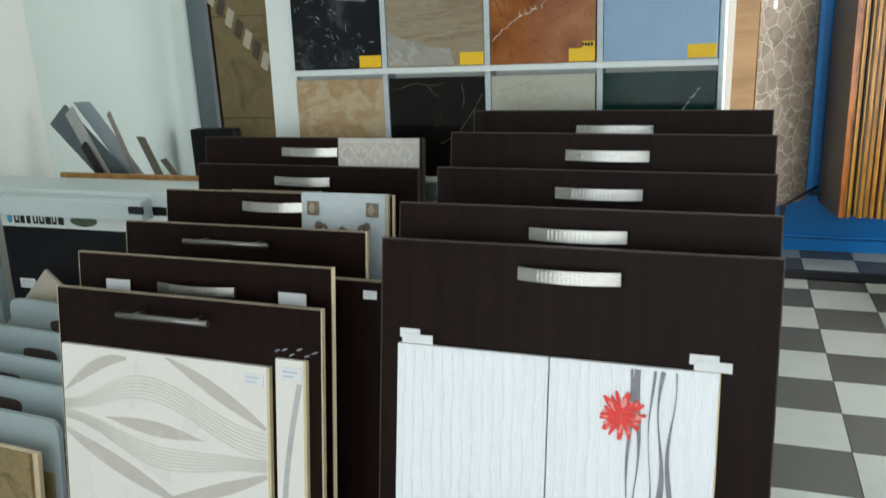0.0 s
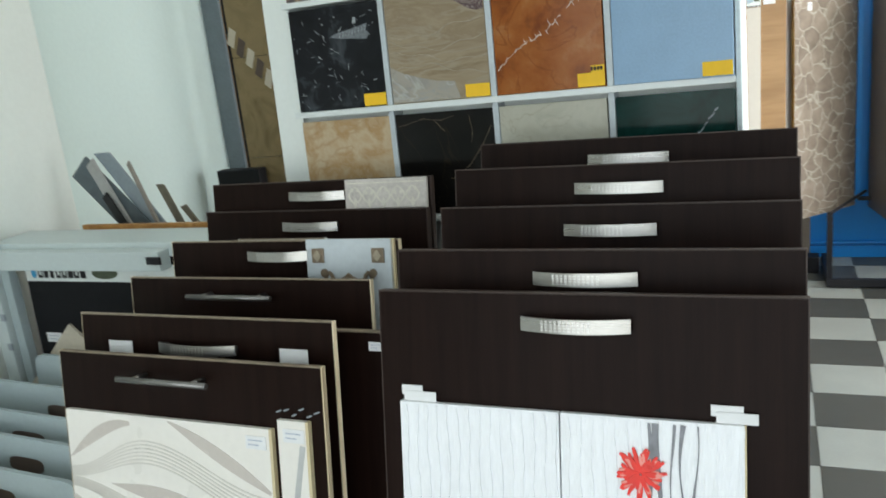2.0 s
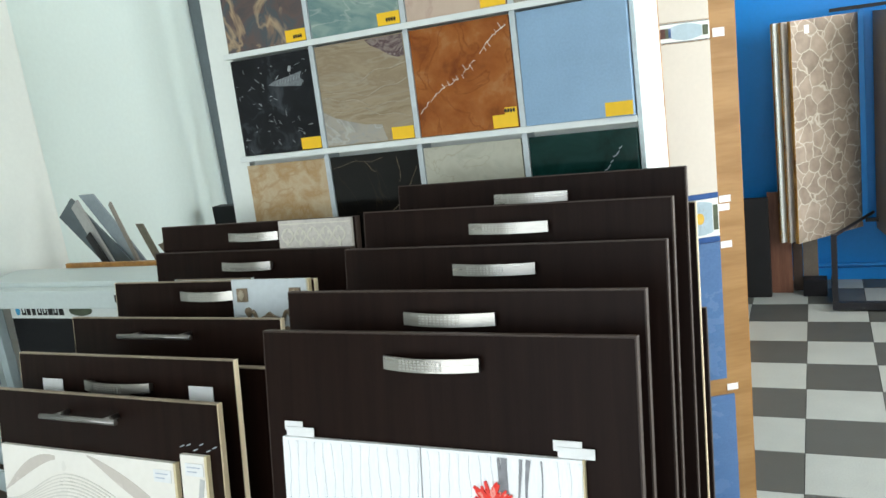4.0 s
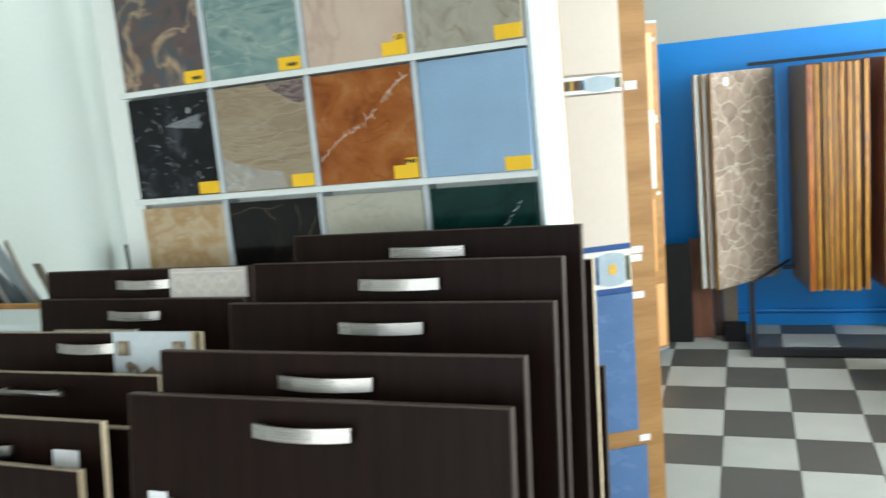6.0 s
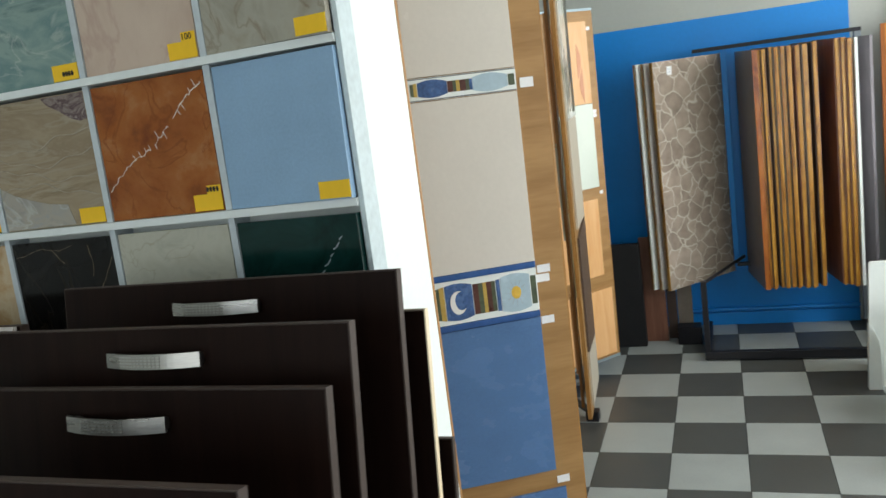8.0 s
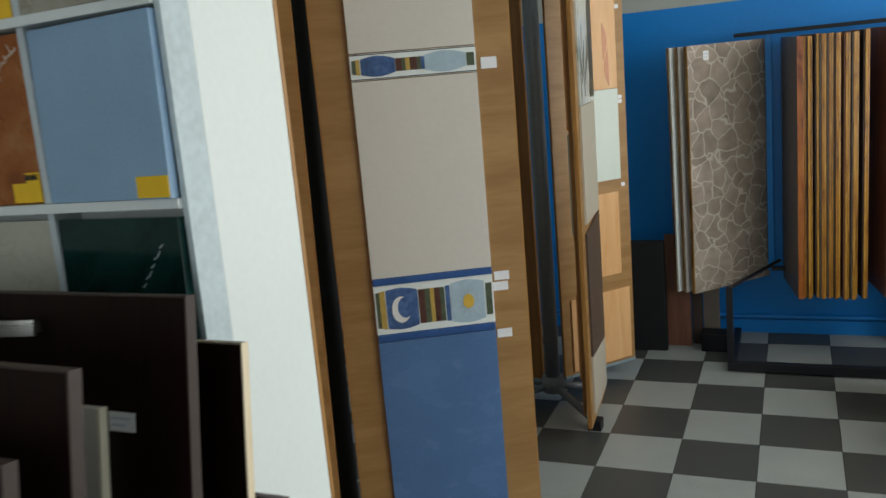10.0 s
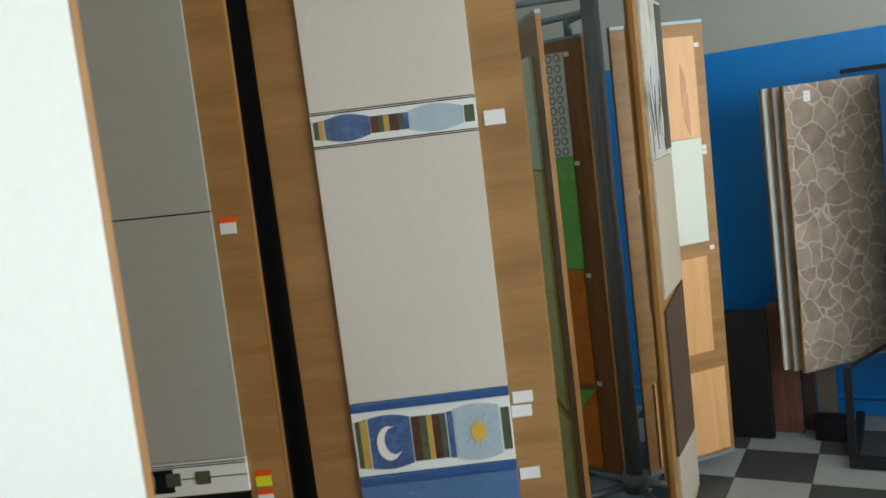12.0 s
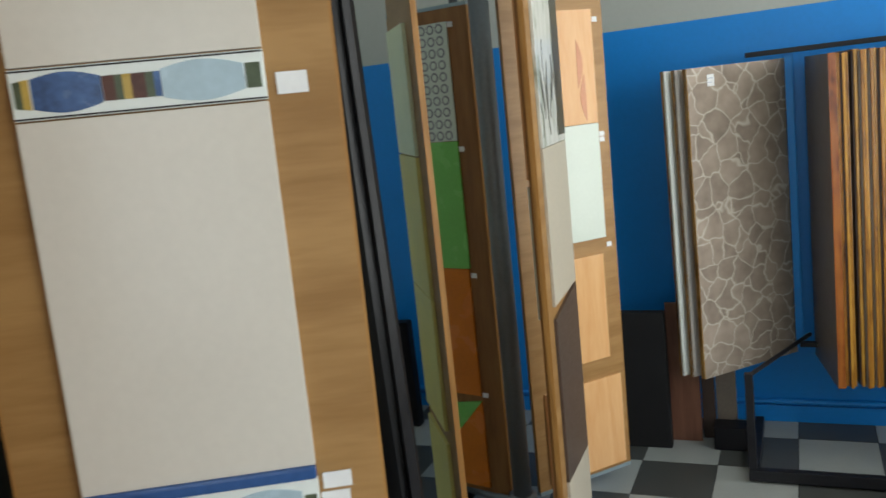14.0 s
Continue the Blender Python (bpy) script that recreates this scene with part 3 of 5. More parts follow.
for i, (y, z, lean) in enumerate(right_rows):
    lab = "dark wenge front with nickel pull" + (" and white tiles with red flower" if i == 0 else ", behind another board")
    t, w, h = front_board((RX[0], y), (RX[1], y - (0.005, 0.005, 0.008, 0.014, 0.005)[i]), z, lean, lab, RG, EDGE_DARK, thick=0.016)
    arched_handle(t, (0.271, 0.270, 0.273, 0.2755, 0.268)[i], h - 0.037, 0.136)
    RB.append((t, h))

# white ribbed wall tiles with a flower on the first board
t, h = RB[0]
zt = h - 0.148
for k, (a, b) in enumerate(((0.031, 0.248), (0.250, 0.465))):
    tile = part("wall_tile", B(a, b, -0.010, -0.001, zt - 0.36, zt, 0.001), WHITE_TEX, t, "white ribbed wall tile")
    for i in range(15):
        x = a + 0.009 + i * 0.0145
        bm = ribbon([(x + 0.0014 * math.sin(z * 55 + i), zt - 0.004 - z, 0.0012 + 0.0012 * abs(math.sin(z * 90 + i * 1.9))) for z in (j * 0.0068 for j in range(53))], -0.0124, -0.0098)
        if k and 0.350 < x < 0.42:
            bm.free()
            continue
        part("rib", bm, WHITE_LINE, tile).data.materials[0] = WHITE_TEX
part("tile_edge", B(0.465, 0.467, -0.009, -0.001, zt - 0.36, zt), CREAM_EDGE, t, "unglazed tile edge")
fx, fz = 0.348, h - 0.215
for n, (x0, amp, w0) in enumerate(((0.358, 0.002, 0.0022), (0.368, -0.003, 0.0034), (0.385, 0.003, 0.0016), (0.397, 0.004, 0.0040), (0.411, -0.004, 0.0026))):
    part("stem", ribbon([(x0 + amp * math.sin(j * 0.5 + n), zt - 0.004 - j * 0.0145, w0 * (0.7 + 0.5 * math.sin(j * 0.35 + n))) for j in range(24)], -0.0118, -0.0104), GREY_STEM, t, "grey painted flower stem")
fr = random.Random(12)
for ring, (cnt, r0, r1, wd, mat) in enumerate(((26, 0.008, 0.031, 0.0034, RED), (20, 0.006, 0.025, 0.0024, PINK_W), (18, 0.003, 0.022, 0.0032, RED), (10, 0.001, 0.013, 0.0026, RED))):
    for i in range(cnt):
        a = i * math.tau / cnt + ring * 0.3 + fr.uniform(-0.12, 0.12)
        rr, bend = r1 * fr.uniform(0.8, 1.1), fr.uniform(-0.35, 0.35)
        pts = [(fx + math.cos(a + bend * s) * (r0 + (rr - r0) * s), fz + math.sin(a + bend * s) * (r0 + (rr - r0) * s), wd * (0.3 + 1.5 * s * (1.05 - s))) for s in (0, 0.25, 0.5, 0.75, 0.92, 1.0)]
        part("petal", ribbon(pts, -0.0132 - 0.0005 * ring - 0.00008 * (i % 5), -0.011), mat, t, "red painted petal")
for x, z, w in ((0.032, zt + 0.008, 0.030), (0.036, zt + 0.0005, 0.046), (0.428, zt + 0.008, 0.036), (0.434, zt + 0.0005, 0.046)):
    tag_label(t, x, z, w, 0.013, -0.003 - 0.002 * (z < zt + 0.004), 0)

# a cream tile sample and tag on the rearmost board
t, h = RB[4]
part("wall_tile", B(0.15, 0.422, -0.012, -0.001, h - 0.52, h - 0.118, 0.001), CREAM, t, "cream wall tile sample with pale edge")
part("tile_edge", B(0.4222, 0.4262, -0.012, -0.001, h - 0.52, h - 0.118), plain("bright_cream_tile_edge", (0.80, 0.74, 0.56), 0.6, var=0.06), t, "pale cream tile edge")
tag_label(t, 0.430, h - 0.142, 0.035, 0.02)
for y, z, xr, edge, lab in ((1.345, 1.330, 0.128, EDGE_PALE, "dark board with raw pale edge behind the others"), (1.372, 1.128, 0.130, EDGE_DARK, "low dark board standing at the tiled cabinet")):
    t, w, h = front_board((xr - 0.53, y), (xr, y), z, 10, lab, RG, edge, thick=0.013)
    if z > 1.2:
        part("wall_tile", B(0.30, w - 0.040, -0.008, -0.001, 0.76, 1.138, 0.001), BEIGE_TILE, t, "pale tile with thin black twig drawing")
        for k in range(5):
            part("twig", ribbon([(w - 0.085 + 0.02 * math.sin(j * 0.7 + k * 1.3) + j * 0.002, 1.128 - 0.022 * k - j * 0.006, 0.0011) for j in range(9)], -0.0092, -0.0078), INK, t)
        tag_label(t, w - 0.086, 1.142, 0.05, 0.028, -0.003)

# left row
LROW = [((-1.016, 0.806), (-0.509, 0.795), 1.170, 9, 0, EDGE_PALE, "bar"),
        ((-1.017, 0.868), (-0.521, 0.863), 1.213, 9, 0, EDGE_PALE, "arch"),
        ((-1.020, 1.000), (-0.5205, 0.998), 1.235, 9, 0, EDGE_PALE, "bar"),
        ((-0.995, 1.098), (-0.511, 1.103), 1.275, 9, 0, EDGE_PALE, "arch"),
        ((-1.028, 1.258), (-0.516, 1.251), 1.296, 9, 0, EDGE_DARK, "arch"),
        ((-1.020, 1.285), (-0.518, 1.290), 1.349, 9, 0, EDGE_DARK, "arch")]
LB = []
for i, (a, b, z, lean, tilt, edge, kind) in enumerate(LROW):
    lab = ["dark wenge front with steel bar pull and ivory wave-pattern tile", "dark wenge front with bowed pull and two white tags", "dark wenge front with steel bar pull",
           "dark wenge front with ornamental pale tile at its side", "dark wenge front with bowed pull, behind another board", "dark wenge front with embossed beige tile strip"][i]
    t, w, h = front_board(a, b, z, lean, lab, LG, edge, tilt, 0.012 if edge is EDGE_PALE else 0.018)
    u = (0.240, 0.250, 0.239, 0.244, 0.260, 0.257)[i]
    drop = (0.031, 0.050, 0.029, 0.027, 0.032, 0.030)[i]
    if kind == "bar":
        bar_handle(t, u, h - drop, 0.172)
    else:
        arched_handle(t, u, h - drop, 0.150 if i == 1 else 0.127)
    LB.append((t, w, h))

# first: ivory tile with waves and a narrow second tile
t, w, h = LB[0]
z1 = h - 0.096
main = part("wall_tile", B(0.014, 0.416, -0.010, -0.001, z1 - 0.42, z1, 0.001), BEIGE_TILE, t, "ivory wall tile with taupe waves")
part("tile_edge", B(0.416, 0.421, -0.010, -0.001, z1 - 0.42, z1), CREAM_EDGE, t, "unglazed tile edge")


def wave(y, x0, x1, f, wf, mat, name, y1=-0.0098, n=26):
    part(name, ribbon([(x0 + (x1 - x0) * i / n, f(i / n), wf(i / n)) for i in range(n + 1)], y, y1), mat, t)


def flow(start, turn, end, at):
    """A smooth run of depths below the tile's top edge with one turning point."""
    def f(q):
        a, c, r = (start, turn, q / at) if q < at else (turn, end, (q - at) / (1 - at))
        return z1 - (a + (c - a) * (1 - math.cos(math.pi * r)) / 2)
    return f


wave(-0.0106, 0.016, 0.150, lambda s: z1 - 0.082 + 0.068 * math.sin(s * 1.57), lambda s: 0.0008 + 0.009 * math.sin(s * 2.9), TAUPE, "taupe_band")
wave(-0.0109, 0.228, 0.414, lambda s: z1 - 0.004 - 0.096 * s ** 1.1, lambda s: 0.001 + 0.010 * math.sin(s * 3.0), TAUPE, "taupe_band")
wave(-0.0106, 0.100, 0.298, lambda s: z1 - 0.119 - 0.016 * s, lambda s: 0.0002 + 0.0125 * math.sin(s * math.pi) ** 1.2, TAUPE, "taupe_band")
wave(-0.0106, 0.016, 0.235, lambda s: z1 - 0.150 - 0.095 * s ** 0.9, lambda s: 0.004 + 0.010 * math.sin(s * math.pi), TAUPE, "taupe_band")
wave(-0.0106, 0.215, 0.414, lambda s: z1 - 0.249 + 0.072 * s ** 1.2, lambda s: 0.004 + 0.007 * math.sin(s * math.pi), TAUPE, "taupe_band")
wave(-0.0106, 0.100, 0.298, lambda s: z1 - 0.350 + 0.012 * s, lambda s: 0.0002 + 0.0125 * math.sin(s * math.pi) ** 1.2, TAUPE, "taupe_band")
for k in range(7):
    wave(-0.0114, 0.016, 0.414, flow(0.098 + 0.0025 * k, 0.040 + 0.0062 * k, 0.108 + 0.0066 * k, 0.41), lambda s: 0.0009, LINE_SHADE, "raised_line")
    wave(-0.0114, 0.016, 0.414, flow(0.116 + 0.0025 * k, 0.158 + 0.0060 * k, 0.152 + 0.0030 * k, 0.52), lambda s: 0.0009, LINE_SHADE, "raised_line")
for k in range(5):
    wave(-0.0114, 0.016, 0.414, flow(0.300 + 0.004 * k, 0.268 + 0.006 * k, 0.305 + 0.005 * k, 0.45), lambda s: 0.0009, LINE_SHADE, "raised_line")
part("wall_tile", B(0.432, 0.480, -0.010, -0.001, z1 - 0.42, z1 + 0.016, 0.001), BEIGE_TILE, t, "narrow ivory tile")
part("tile_edge", B(0.480, 0.485, -0.010, -0.001, z1 - 0.42, z1 + 0.016), CREAM_EDGE, t, "unglazed tile edge")
part("grey_band", ribbon([(0.474 - 0.030 * math.sin(s * 1.57), z1 - 0.020 - 0.24 * s, 0.0045) for s in (i / 10 for i in range(11))], -0.0106, -0.0098), plain("soft_grey_band_glaze", (0.50, 0.50, 0.49), 0.28, var=0.1), t)
tag_label(t, 0.375, z1 - 0.032, 0.036, 0.020, -0.0105)
tag_label(t, 0.442, z1 - 0.016, 0.036, 0.020, -0.0105)
for k in range(6):
    part("glue_streak", ribbon([(0.425 + 0.013 * k + 0.005 * j, z1 + 0.024 + 0.005 * math.sin(k * 2.6) + 0.002 * j, 0.0006 * (1 + j % 2)) for j in range(3)], -0.0006, 0.0002), GREY_RAIL, t, "dried silvery glue streak")
t, w, h = LB[1]
for x in (0.062, 0.402):
    tag_label(t, x, h - 0.078, 0.050, 0.034, -0.003, 0)
t, w, h = LB[3]
part("wall_tile", B(w * 0.63, w - 0.008, -0.010, -0.001, h - 0.30, h + 0.002, 0.001), ORNATE, t, "pale grey-blue tile with bronze relief ornament")
part("tile_edge", B(w - 0.012, w - 0.006, -0.010, -0.001, h - 0.30, h + 0.002), CREAM_EDGE, t, "unglazed tile edge")
ox = w * 0.63
for x in (ox + 0.010, ox + 0.128):
    for z in (h - 0.042, h - 0.262):
        s = part("corner_stud", B(x + 0.003, x + 0.027, -0.014, -0.010, z + 0.002, z + 0.028, 0.002), BRONZE, t, "square bronze-coloured relief")
        part("rosette", disc(x + 0.015, z + 0.015, 0.007, 0.009, -0.0165, -0.0135, 12, 0, 0.0012, 4), BRONZE_PALE, s)
cx = ox + 0.084
for s in (-1, 1):
    part("scroll", ribbon([(cx + s * (0.014 + 0.034 * q), h - 0.084 - 0.012 * math.sin(q * 7) + 0.022 * q, 0.0038 - 0.0014 * q) for q in (i / 10 for i in range(11))], -0.014, -0.0098), BRONZE, t, "bronze scroll")
    part("curl", disc(cx + s * 0.048, h - 0.058, 0.007, 0.008, -0.014, -0.0098, 12), BRONZE, t)
    part("curl", disc(cx + s * 0.036, h - 0.090, 0.006, 0.005, -0.0136, -0.0098, 12), BRONZE, t)
part("crest", prism([(cx - 0.028, h - 0.099), (cx - 0.022, h - 0.070), (cx - 0.008, h - 0.064), (cx, h - 0.058), (cx + 0.008, h - 0.064), (cx + 0.022, h - 0.070), (cx + 0.028, h - 0.099)], -0.0155, -0.0098), BRONZE, t, "bronze crest")
part("medallion", disc(cx, h - 0.112, 0.024, 0.030, -0.0145, -0.0098, 20), BRONZE, t)
part("medallion_center", disc(cx, h - 0.114, 0.013, 0.018, -0.0165, -0.0140, 16), ORNATE, t)
t, w, h = LB[5]
em = part("wall_tile", B(w * 0.64, w - 0.006, -0.009, -0.001, h - 0.34, h - 0.001, 0.001), EMBOSS, t, "embossed beige stone tile")
for k in range(5):
    ex = w * 0.64 + 0.022 + 0.031 * k
    for s in (-1, 1):
        part("scroll", ribbon([(ex + s * 0.0135 * math.sin(q * 3.1), h - 0.016 - 0.034 * q, 0.0011 + 0.0008 * math.sin(q * 3.1)) for q in (i / 10 for i in range(11))], -0.0102, -0.0088), EMBOSS_HIGH, em, "raised stone scroll")
        part("curl", disc(ex + s * 0.006, h - 0.022 - 0.006 * (k % 2), 0.003, 0.004, -0.0104, -0.0088, 10), EMBOSS_HIGH, em)
    part("leaf", prism([(ex, h - 0.036), (ex + 0.0045, h - 0.047), (ex, h - 0.060), (ex - 0.0045, h - 0.047)], -0.0104, -0.0088), EMBOSS_HIGH, em)
part("ridge", B(w * 0.64 + 0.004, w - 0.010, -0.0100, -0.0088, h - 0.010, h - 0.0075), EMBOSS_HIGH, em)
part("ridge", B(w * 0.64 + 0.004, w - 0.010, -0.0100, -0.0088, h - 0.070, h - 0.067), EMBOSS_HIGH, em)
# white panel top edge between the rows, and a low dark board
t, w, h = front_board((-0.862, 1.128), (-0.672, 1.130), 1.271, 9, "thin white panel behind dark boards", LG, EDGE_PALE, thick=0.008)
t.children[0].data.materials[0] = t.children[1].data.materials[0] = WHITE_BOARD
t, w, h = front_board((-0.93, 0.935), (-0.462, 0.935), 1.170, 9, "low dark board with a small tag and raw edge", LG, EDGE_PALE)
tag_label(t, w - 0.040, h - 0.030, 0.024, 0.014)

# ---- cabinet with marble tile samples ----
BANDM = plain("pale_onyx_band", (0.36, 0.31, 0.235), 0.2, var=0.3, scale=60)
VEIN = plain("white_crystal_vein", (0.70, 0.62, 0.52), 0.35, var=0.3, scale=180)
GOLD_VEIN = plain("dull_gold_vein", (0.16, 0.12, 0.07), 0.3, var=0.4, scale=150)
FLECK_GREY = plain("grey_stone_fleck", (0.15, 0.165, 0.18), 0.3, var=0.5, scale=160, fine=300)
FLECK_PALE = plain("pale_stone_fleck", (0.34, 0.36, 0.37), 0.3, var=0.4, scale=160)
# the whole cabinet leans back a little
CABM = pose(0.028, 1.4085, 1.483, -2.9, -0.55, -1.2) @ pose(-0.032, -1.405, -1.484)
cab = thing("tile_sample_cabinet", "tall white cabinet with square marble samples on shelves", "display cabinet", CABM)
part("body", B(-0.935, 0.043, 1.445, 1.613, 0.014, 2.25, 0.002), WHITE_BOARD, cab, "white cabinet box")
part("back_edge", B(-0.935, 0.0435, 1.613, 1.621, 0.014, 2.25), BEECH_EDGE, cab, "raw brown chipboard edge")
part("frame_left", B(-0.935, -0.868, 1.425, 1.445, 0.0, 2.25, 0.002), WHITE_BOARD, cab)
part("frame_right", B(0.0345, 0.043, 1.399, 1.445, 0.0, 2.25, 0.001), plain("pale_blue_white_rail", (0.52, 0.60, 0.62), 0.4, var=0.15, scale=12), cab, "pale bluish side rail")
COLS = [(-0.860, -0.648), (-0.634, -0.420), (-0.406, -0.194), (-0.178, 0.032)]
ROWZ = [(1.037, 1.240), (1.253, 1.462), (1.484, 1.696), (1.713, 1.925), (1.940, 2.150)]
for z0, z1 in ROWZ:
    part("shelf_rail", B(-0.868, 0.034, 1.394, 1.445, z0 - 0.0125, z0 - 0.0005, 0.001), WHITE_PLASTIC, cab, "thin white shelf rail")
for (a, _), (b, _) in zip(COLS[1:], COLS[1:]):
    part("divider", B(a - 0.0125, a - 0.001, 1.402, 1.445, 1.02, 2.16, 0.001), plain("pale_grey_divider", (0.50, 0.55, 0.58), 0.4), cab, "narrow grey divider")
STONES = {(1, 0): M_HONEY, (1, 1): M_BLACKG, (1, 2): M_CREAMM, (1, 3): M_GREEN, (2, 0): M_BLACKW, (2, 1): M_ONYX, (2, 2): M_RUST, (2, 3): M_SKY,
          (3, 0): M_BREC, (3, 1): M_TEAL, (3, 2): M_PINK, (3, 3): M_BEIGEG}
NAMES = {M_HONEY: "honey beige", M_BLACKG: "black gold-veined", M_CREAMM: "plain cream", M_GREEN: "very dark green", M_BLACKW: "black white-flecked", M_ONYX: "banded beige brown", M_RUST: "rust red white-veined",
         M_SKY: "plain pale blue", M_BREC: "brown grey mottled", M_TEAL: "green grey cloudy", M_PINK: "pale pink cream", M_BEIGEG: "beige grey flecked"}
for (r, c), mat in STONES.items():
    (x0, x1), (z0, z1) = COLS[c], ROWZ[r]
    s = thing("stone_tile", NAMES[mat] + " polished stone sample on a white shelf rail", "stone tile", CABM @ pose(x0, 1.405 - 0.004 * (c == 3), z0, -1.2 * (c == 3), 0, -4.0 * (c == 3)), "square stone samples in the cabinet")
    W, HH = x1 - x0, z1 - z0
    part("slab", B(0, W, 0, 0.012, 0, HH, 0.0012), mat, s)
    if r >= 2:
        part("price_sticker", B(W - 0.052, W - 0.001, -0.0015, -0.0003, 0.002, 0.027), YELLOW, s, "yellow price sticker")
    if (r, c) in ((3, 0), (3, 1), (2, 2)):
        xx, zz = (W - 0.030, 0.008) if r == 3 else (W - 0.024, 0.030)
        if r == 2:
            part("price_sticker", B(W - 0.026, W - 0.001, -0.0015, -0.0003, 0.027, 0.040), YELLOW, s, "small yellow price sticker")
        for k in range(4):
            part("writing", disc(xx + k * 0.0058, zz + 0.004, 0.0025, 0.0042, -0.0022, -0.0014, 10), INK, s)
    if (r, c) == (3, 2):
        part("price_sticker", B(W - 0.026, W - 0.001, -0.0015, -0.0003, 0.027, 0.040), YELLOW, s, "small yellow price sticker")
        cu = bpy.data.curves.new("writing", "FONT")
        cu.body, cu.size, cu.extrude = "100", 0.013, 0.0003
        tx = new("writing", cu)
        tx.parent, tx.matrix_basis = s, pose(W - 0.026, -0.0018, 0.029, 90, 0, 0)
        cu.materials.append(INK)
    if (r, c) == (2, 2):
        rs = random.Random(5)
        pts = []
        for i in range(61):
            q = i / 60
            pts.append((0.004 + 0.202 * q + rs.uniform(-0.0016, 0.0016), 0.046 + 0.145 * q + 0.006 * math.sin(q * 9) + rs.uniform(-0.0022, 0.0022), rs.uniform(0.0002, 0.0010)))
        for k in range(0, 58, 3):
            if rs.random() < 0.82:
                part("vein", ribbon(pts[k:k + 4], -0.0006, 0.0004), VEIN, s, "white crystalline vein")
            if rs.random() < 0.6:
                x, z, _ = pts[k]
                d, l = rs.choice((-1, 1)), rs.uniform(0.004, 0.013)
                part("vein", ribbon([(x, z, 0.0006), (x + d * l * 0.3, z + d * -l * 0.6, 0.0005), (x + d * l * 0.5, z + d * -l, 0.0002)], -0.0005, 0.0004), VEIN, s, "fine white side vein")
    if (r, c) == (2, 0):
        part("fleck", prism([(0.094, 0.149), (0.112, 0.156), (0.150, 0.162), (0.186, 0.169), (0.178, 0.157), (0.187, 0.149), (0.180, 0.138), (0.150, 0.141), (0.118, 0.144)], -0.0005, 0.0004), FLECK_GREY, s, "grey fossil fleck")
        for k in range(9):
            part("fleck", ribbon([(0.118 + 0.0075 * k, 0.146 + 0.001 * k, 0.0006), (0.121 + 0.0075 * k, 0.157 + 0.0008 * k, 0.0004)], -0.0009, 0.0004), FLECK_PALE, s, "pale fossil rib")
        part("fleck", prism([(0.150, 0.172), (0.154, 0.184), (0.160, 0.183), (0.158, 0.171)], -0.0005, 0.0004), FLECK_PALE, s, "small pale fleck")
        rs = random.Random(9)
        for k in range(58):
            x, z, l, a = rs.uniform(0.006, 0.200), rs.uniform(0.010, 0.200), rs.uniform(0.0015, 0.009), rs.uniform(0, 3.1)
            wd = rs.uniform(0.0005, 0.0017)
            part("fleck", ribbon([(x + math.cos(a) * l * q + 0.001 * math.sin(k + q), z + math.sin(a) * l * q, wd * (1.05 - abs(q))) for q in (-1, -0.3, 0.4, 1)], -0.0005, 0.0004), rs.choice((FLECK_GREY, FLECK_GREY, FLECK_PALE)), s, "small white fleck")
    if (r, c) == (2, 1):
        rs = random.Random(3)
        part("dark_patch", prism([(0.125, HH - 0.002), (0.135, HH - 0.014), (0.158, HH - 0.026), (0.180, HH - 0.040), (0.197, HH - 0.046), (W - 0.002, HH - 0.044), (W - 0.002, HH - 0.002)], -0.0005, 0.0004), marble("purple_grey_onyx", [(0.10, 0.06, 0.065), (0.26, 0.21, 0.19), (0.09, 0.055, 0.06), (0.40, 0.35, 0.31)], 16, 2.2, stretch=(1, 1, 2)), s, "dark purple patch")
        part("pale_patch", prism([(0.001, 0.002), (0.001, 0.075), (0.030, 0.060), (0.062, 0.050), (0.100, 0.040), (0.140, 0.036), (0.150, 0.002)], -0.0005, 0.0004), marble("blue_grey_onyx", [(0.26, 0.26, 0.25), (0.36, 0.33, 0.28), (0.30, 0.31, 0.31)], 9, 2.4, (0.50, 0.50, 0.48), 6, 0.02, stretch=(1, 1, 2)), s, "blue-grey banded corner")
        for k in range(4):
            part("band_line", ribbon([(0.002 + (W - 0.004) * q, 0.062 + 0.026 * k + 0.012 * math.sin(q * 5 + k * 1.1) + 0.004 * math.sin(q * 17 + k), 0.0004 + 0.0005 * math.sin(q * 9 + k) ** 2) for q in (i / 20 for i in range(21))], -0.0008, 0.0004), BANDM, s, "pale wavy band")
    if (r, c) == (1, 1):
        rs = random.Random(4)
        for line in (((0.98, 0.84), (0.90, 0.70), (0.83, 0.60), (0.74, 0.48), (0.62, 0.38), (0.50, 0.33)), ((0.03, 0.88), (0.16, 0.91), (0.30, 0.94), (0.48, 0.92), (0.66, 0.97)), ((0.76, 0.95), (0.79, 0.80), (0.76, 0.66)), ((0.40, 0.93), (0.47, 0.84), (0.52, 0.80))):
            pts = []
            for (xa, za), (xb, zb) in zip(line, line[1:]):
                for q in (0, 0.25, 0.5, 0.75):
                    pts.append((W * (xa + (xb - xa) * q) + rs.uniform(-0.0012, 0.0012), HH * (za + (zb - za) * q) + rs.uniform(-0.0012, 0.0012), rs.uniform(0.0002, 0.0006)))
            part("vein", ribbon(pts, -0.0006, 0.0004), GOLD_VEIN, s, "thin dull gold vein")
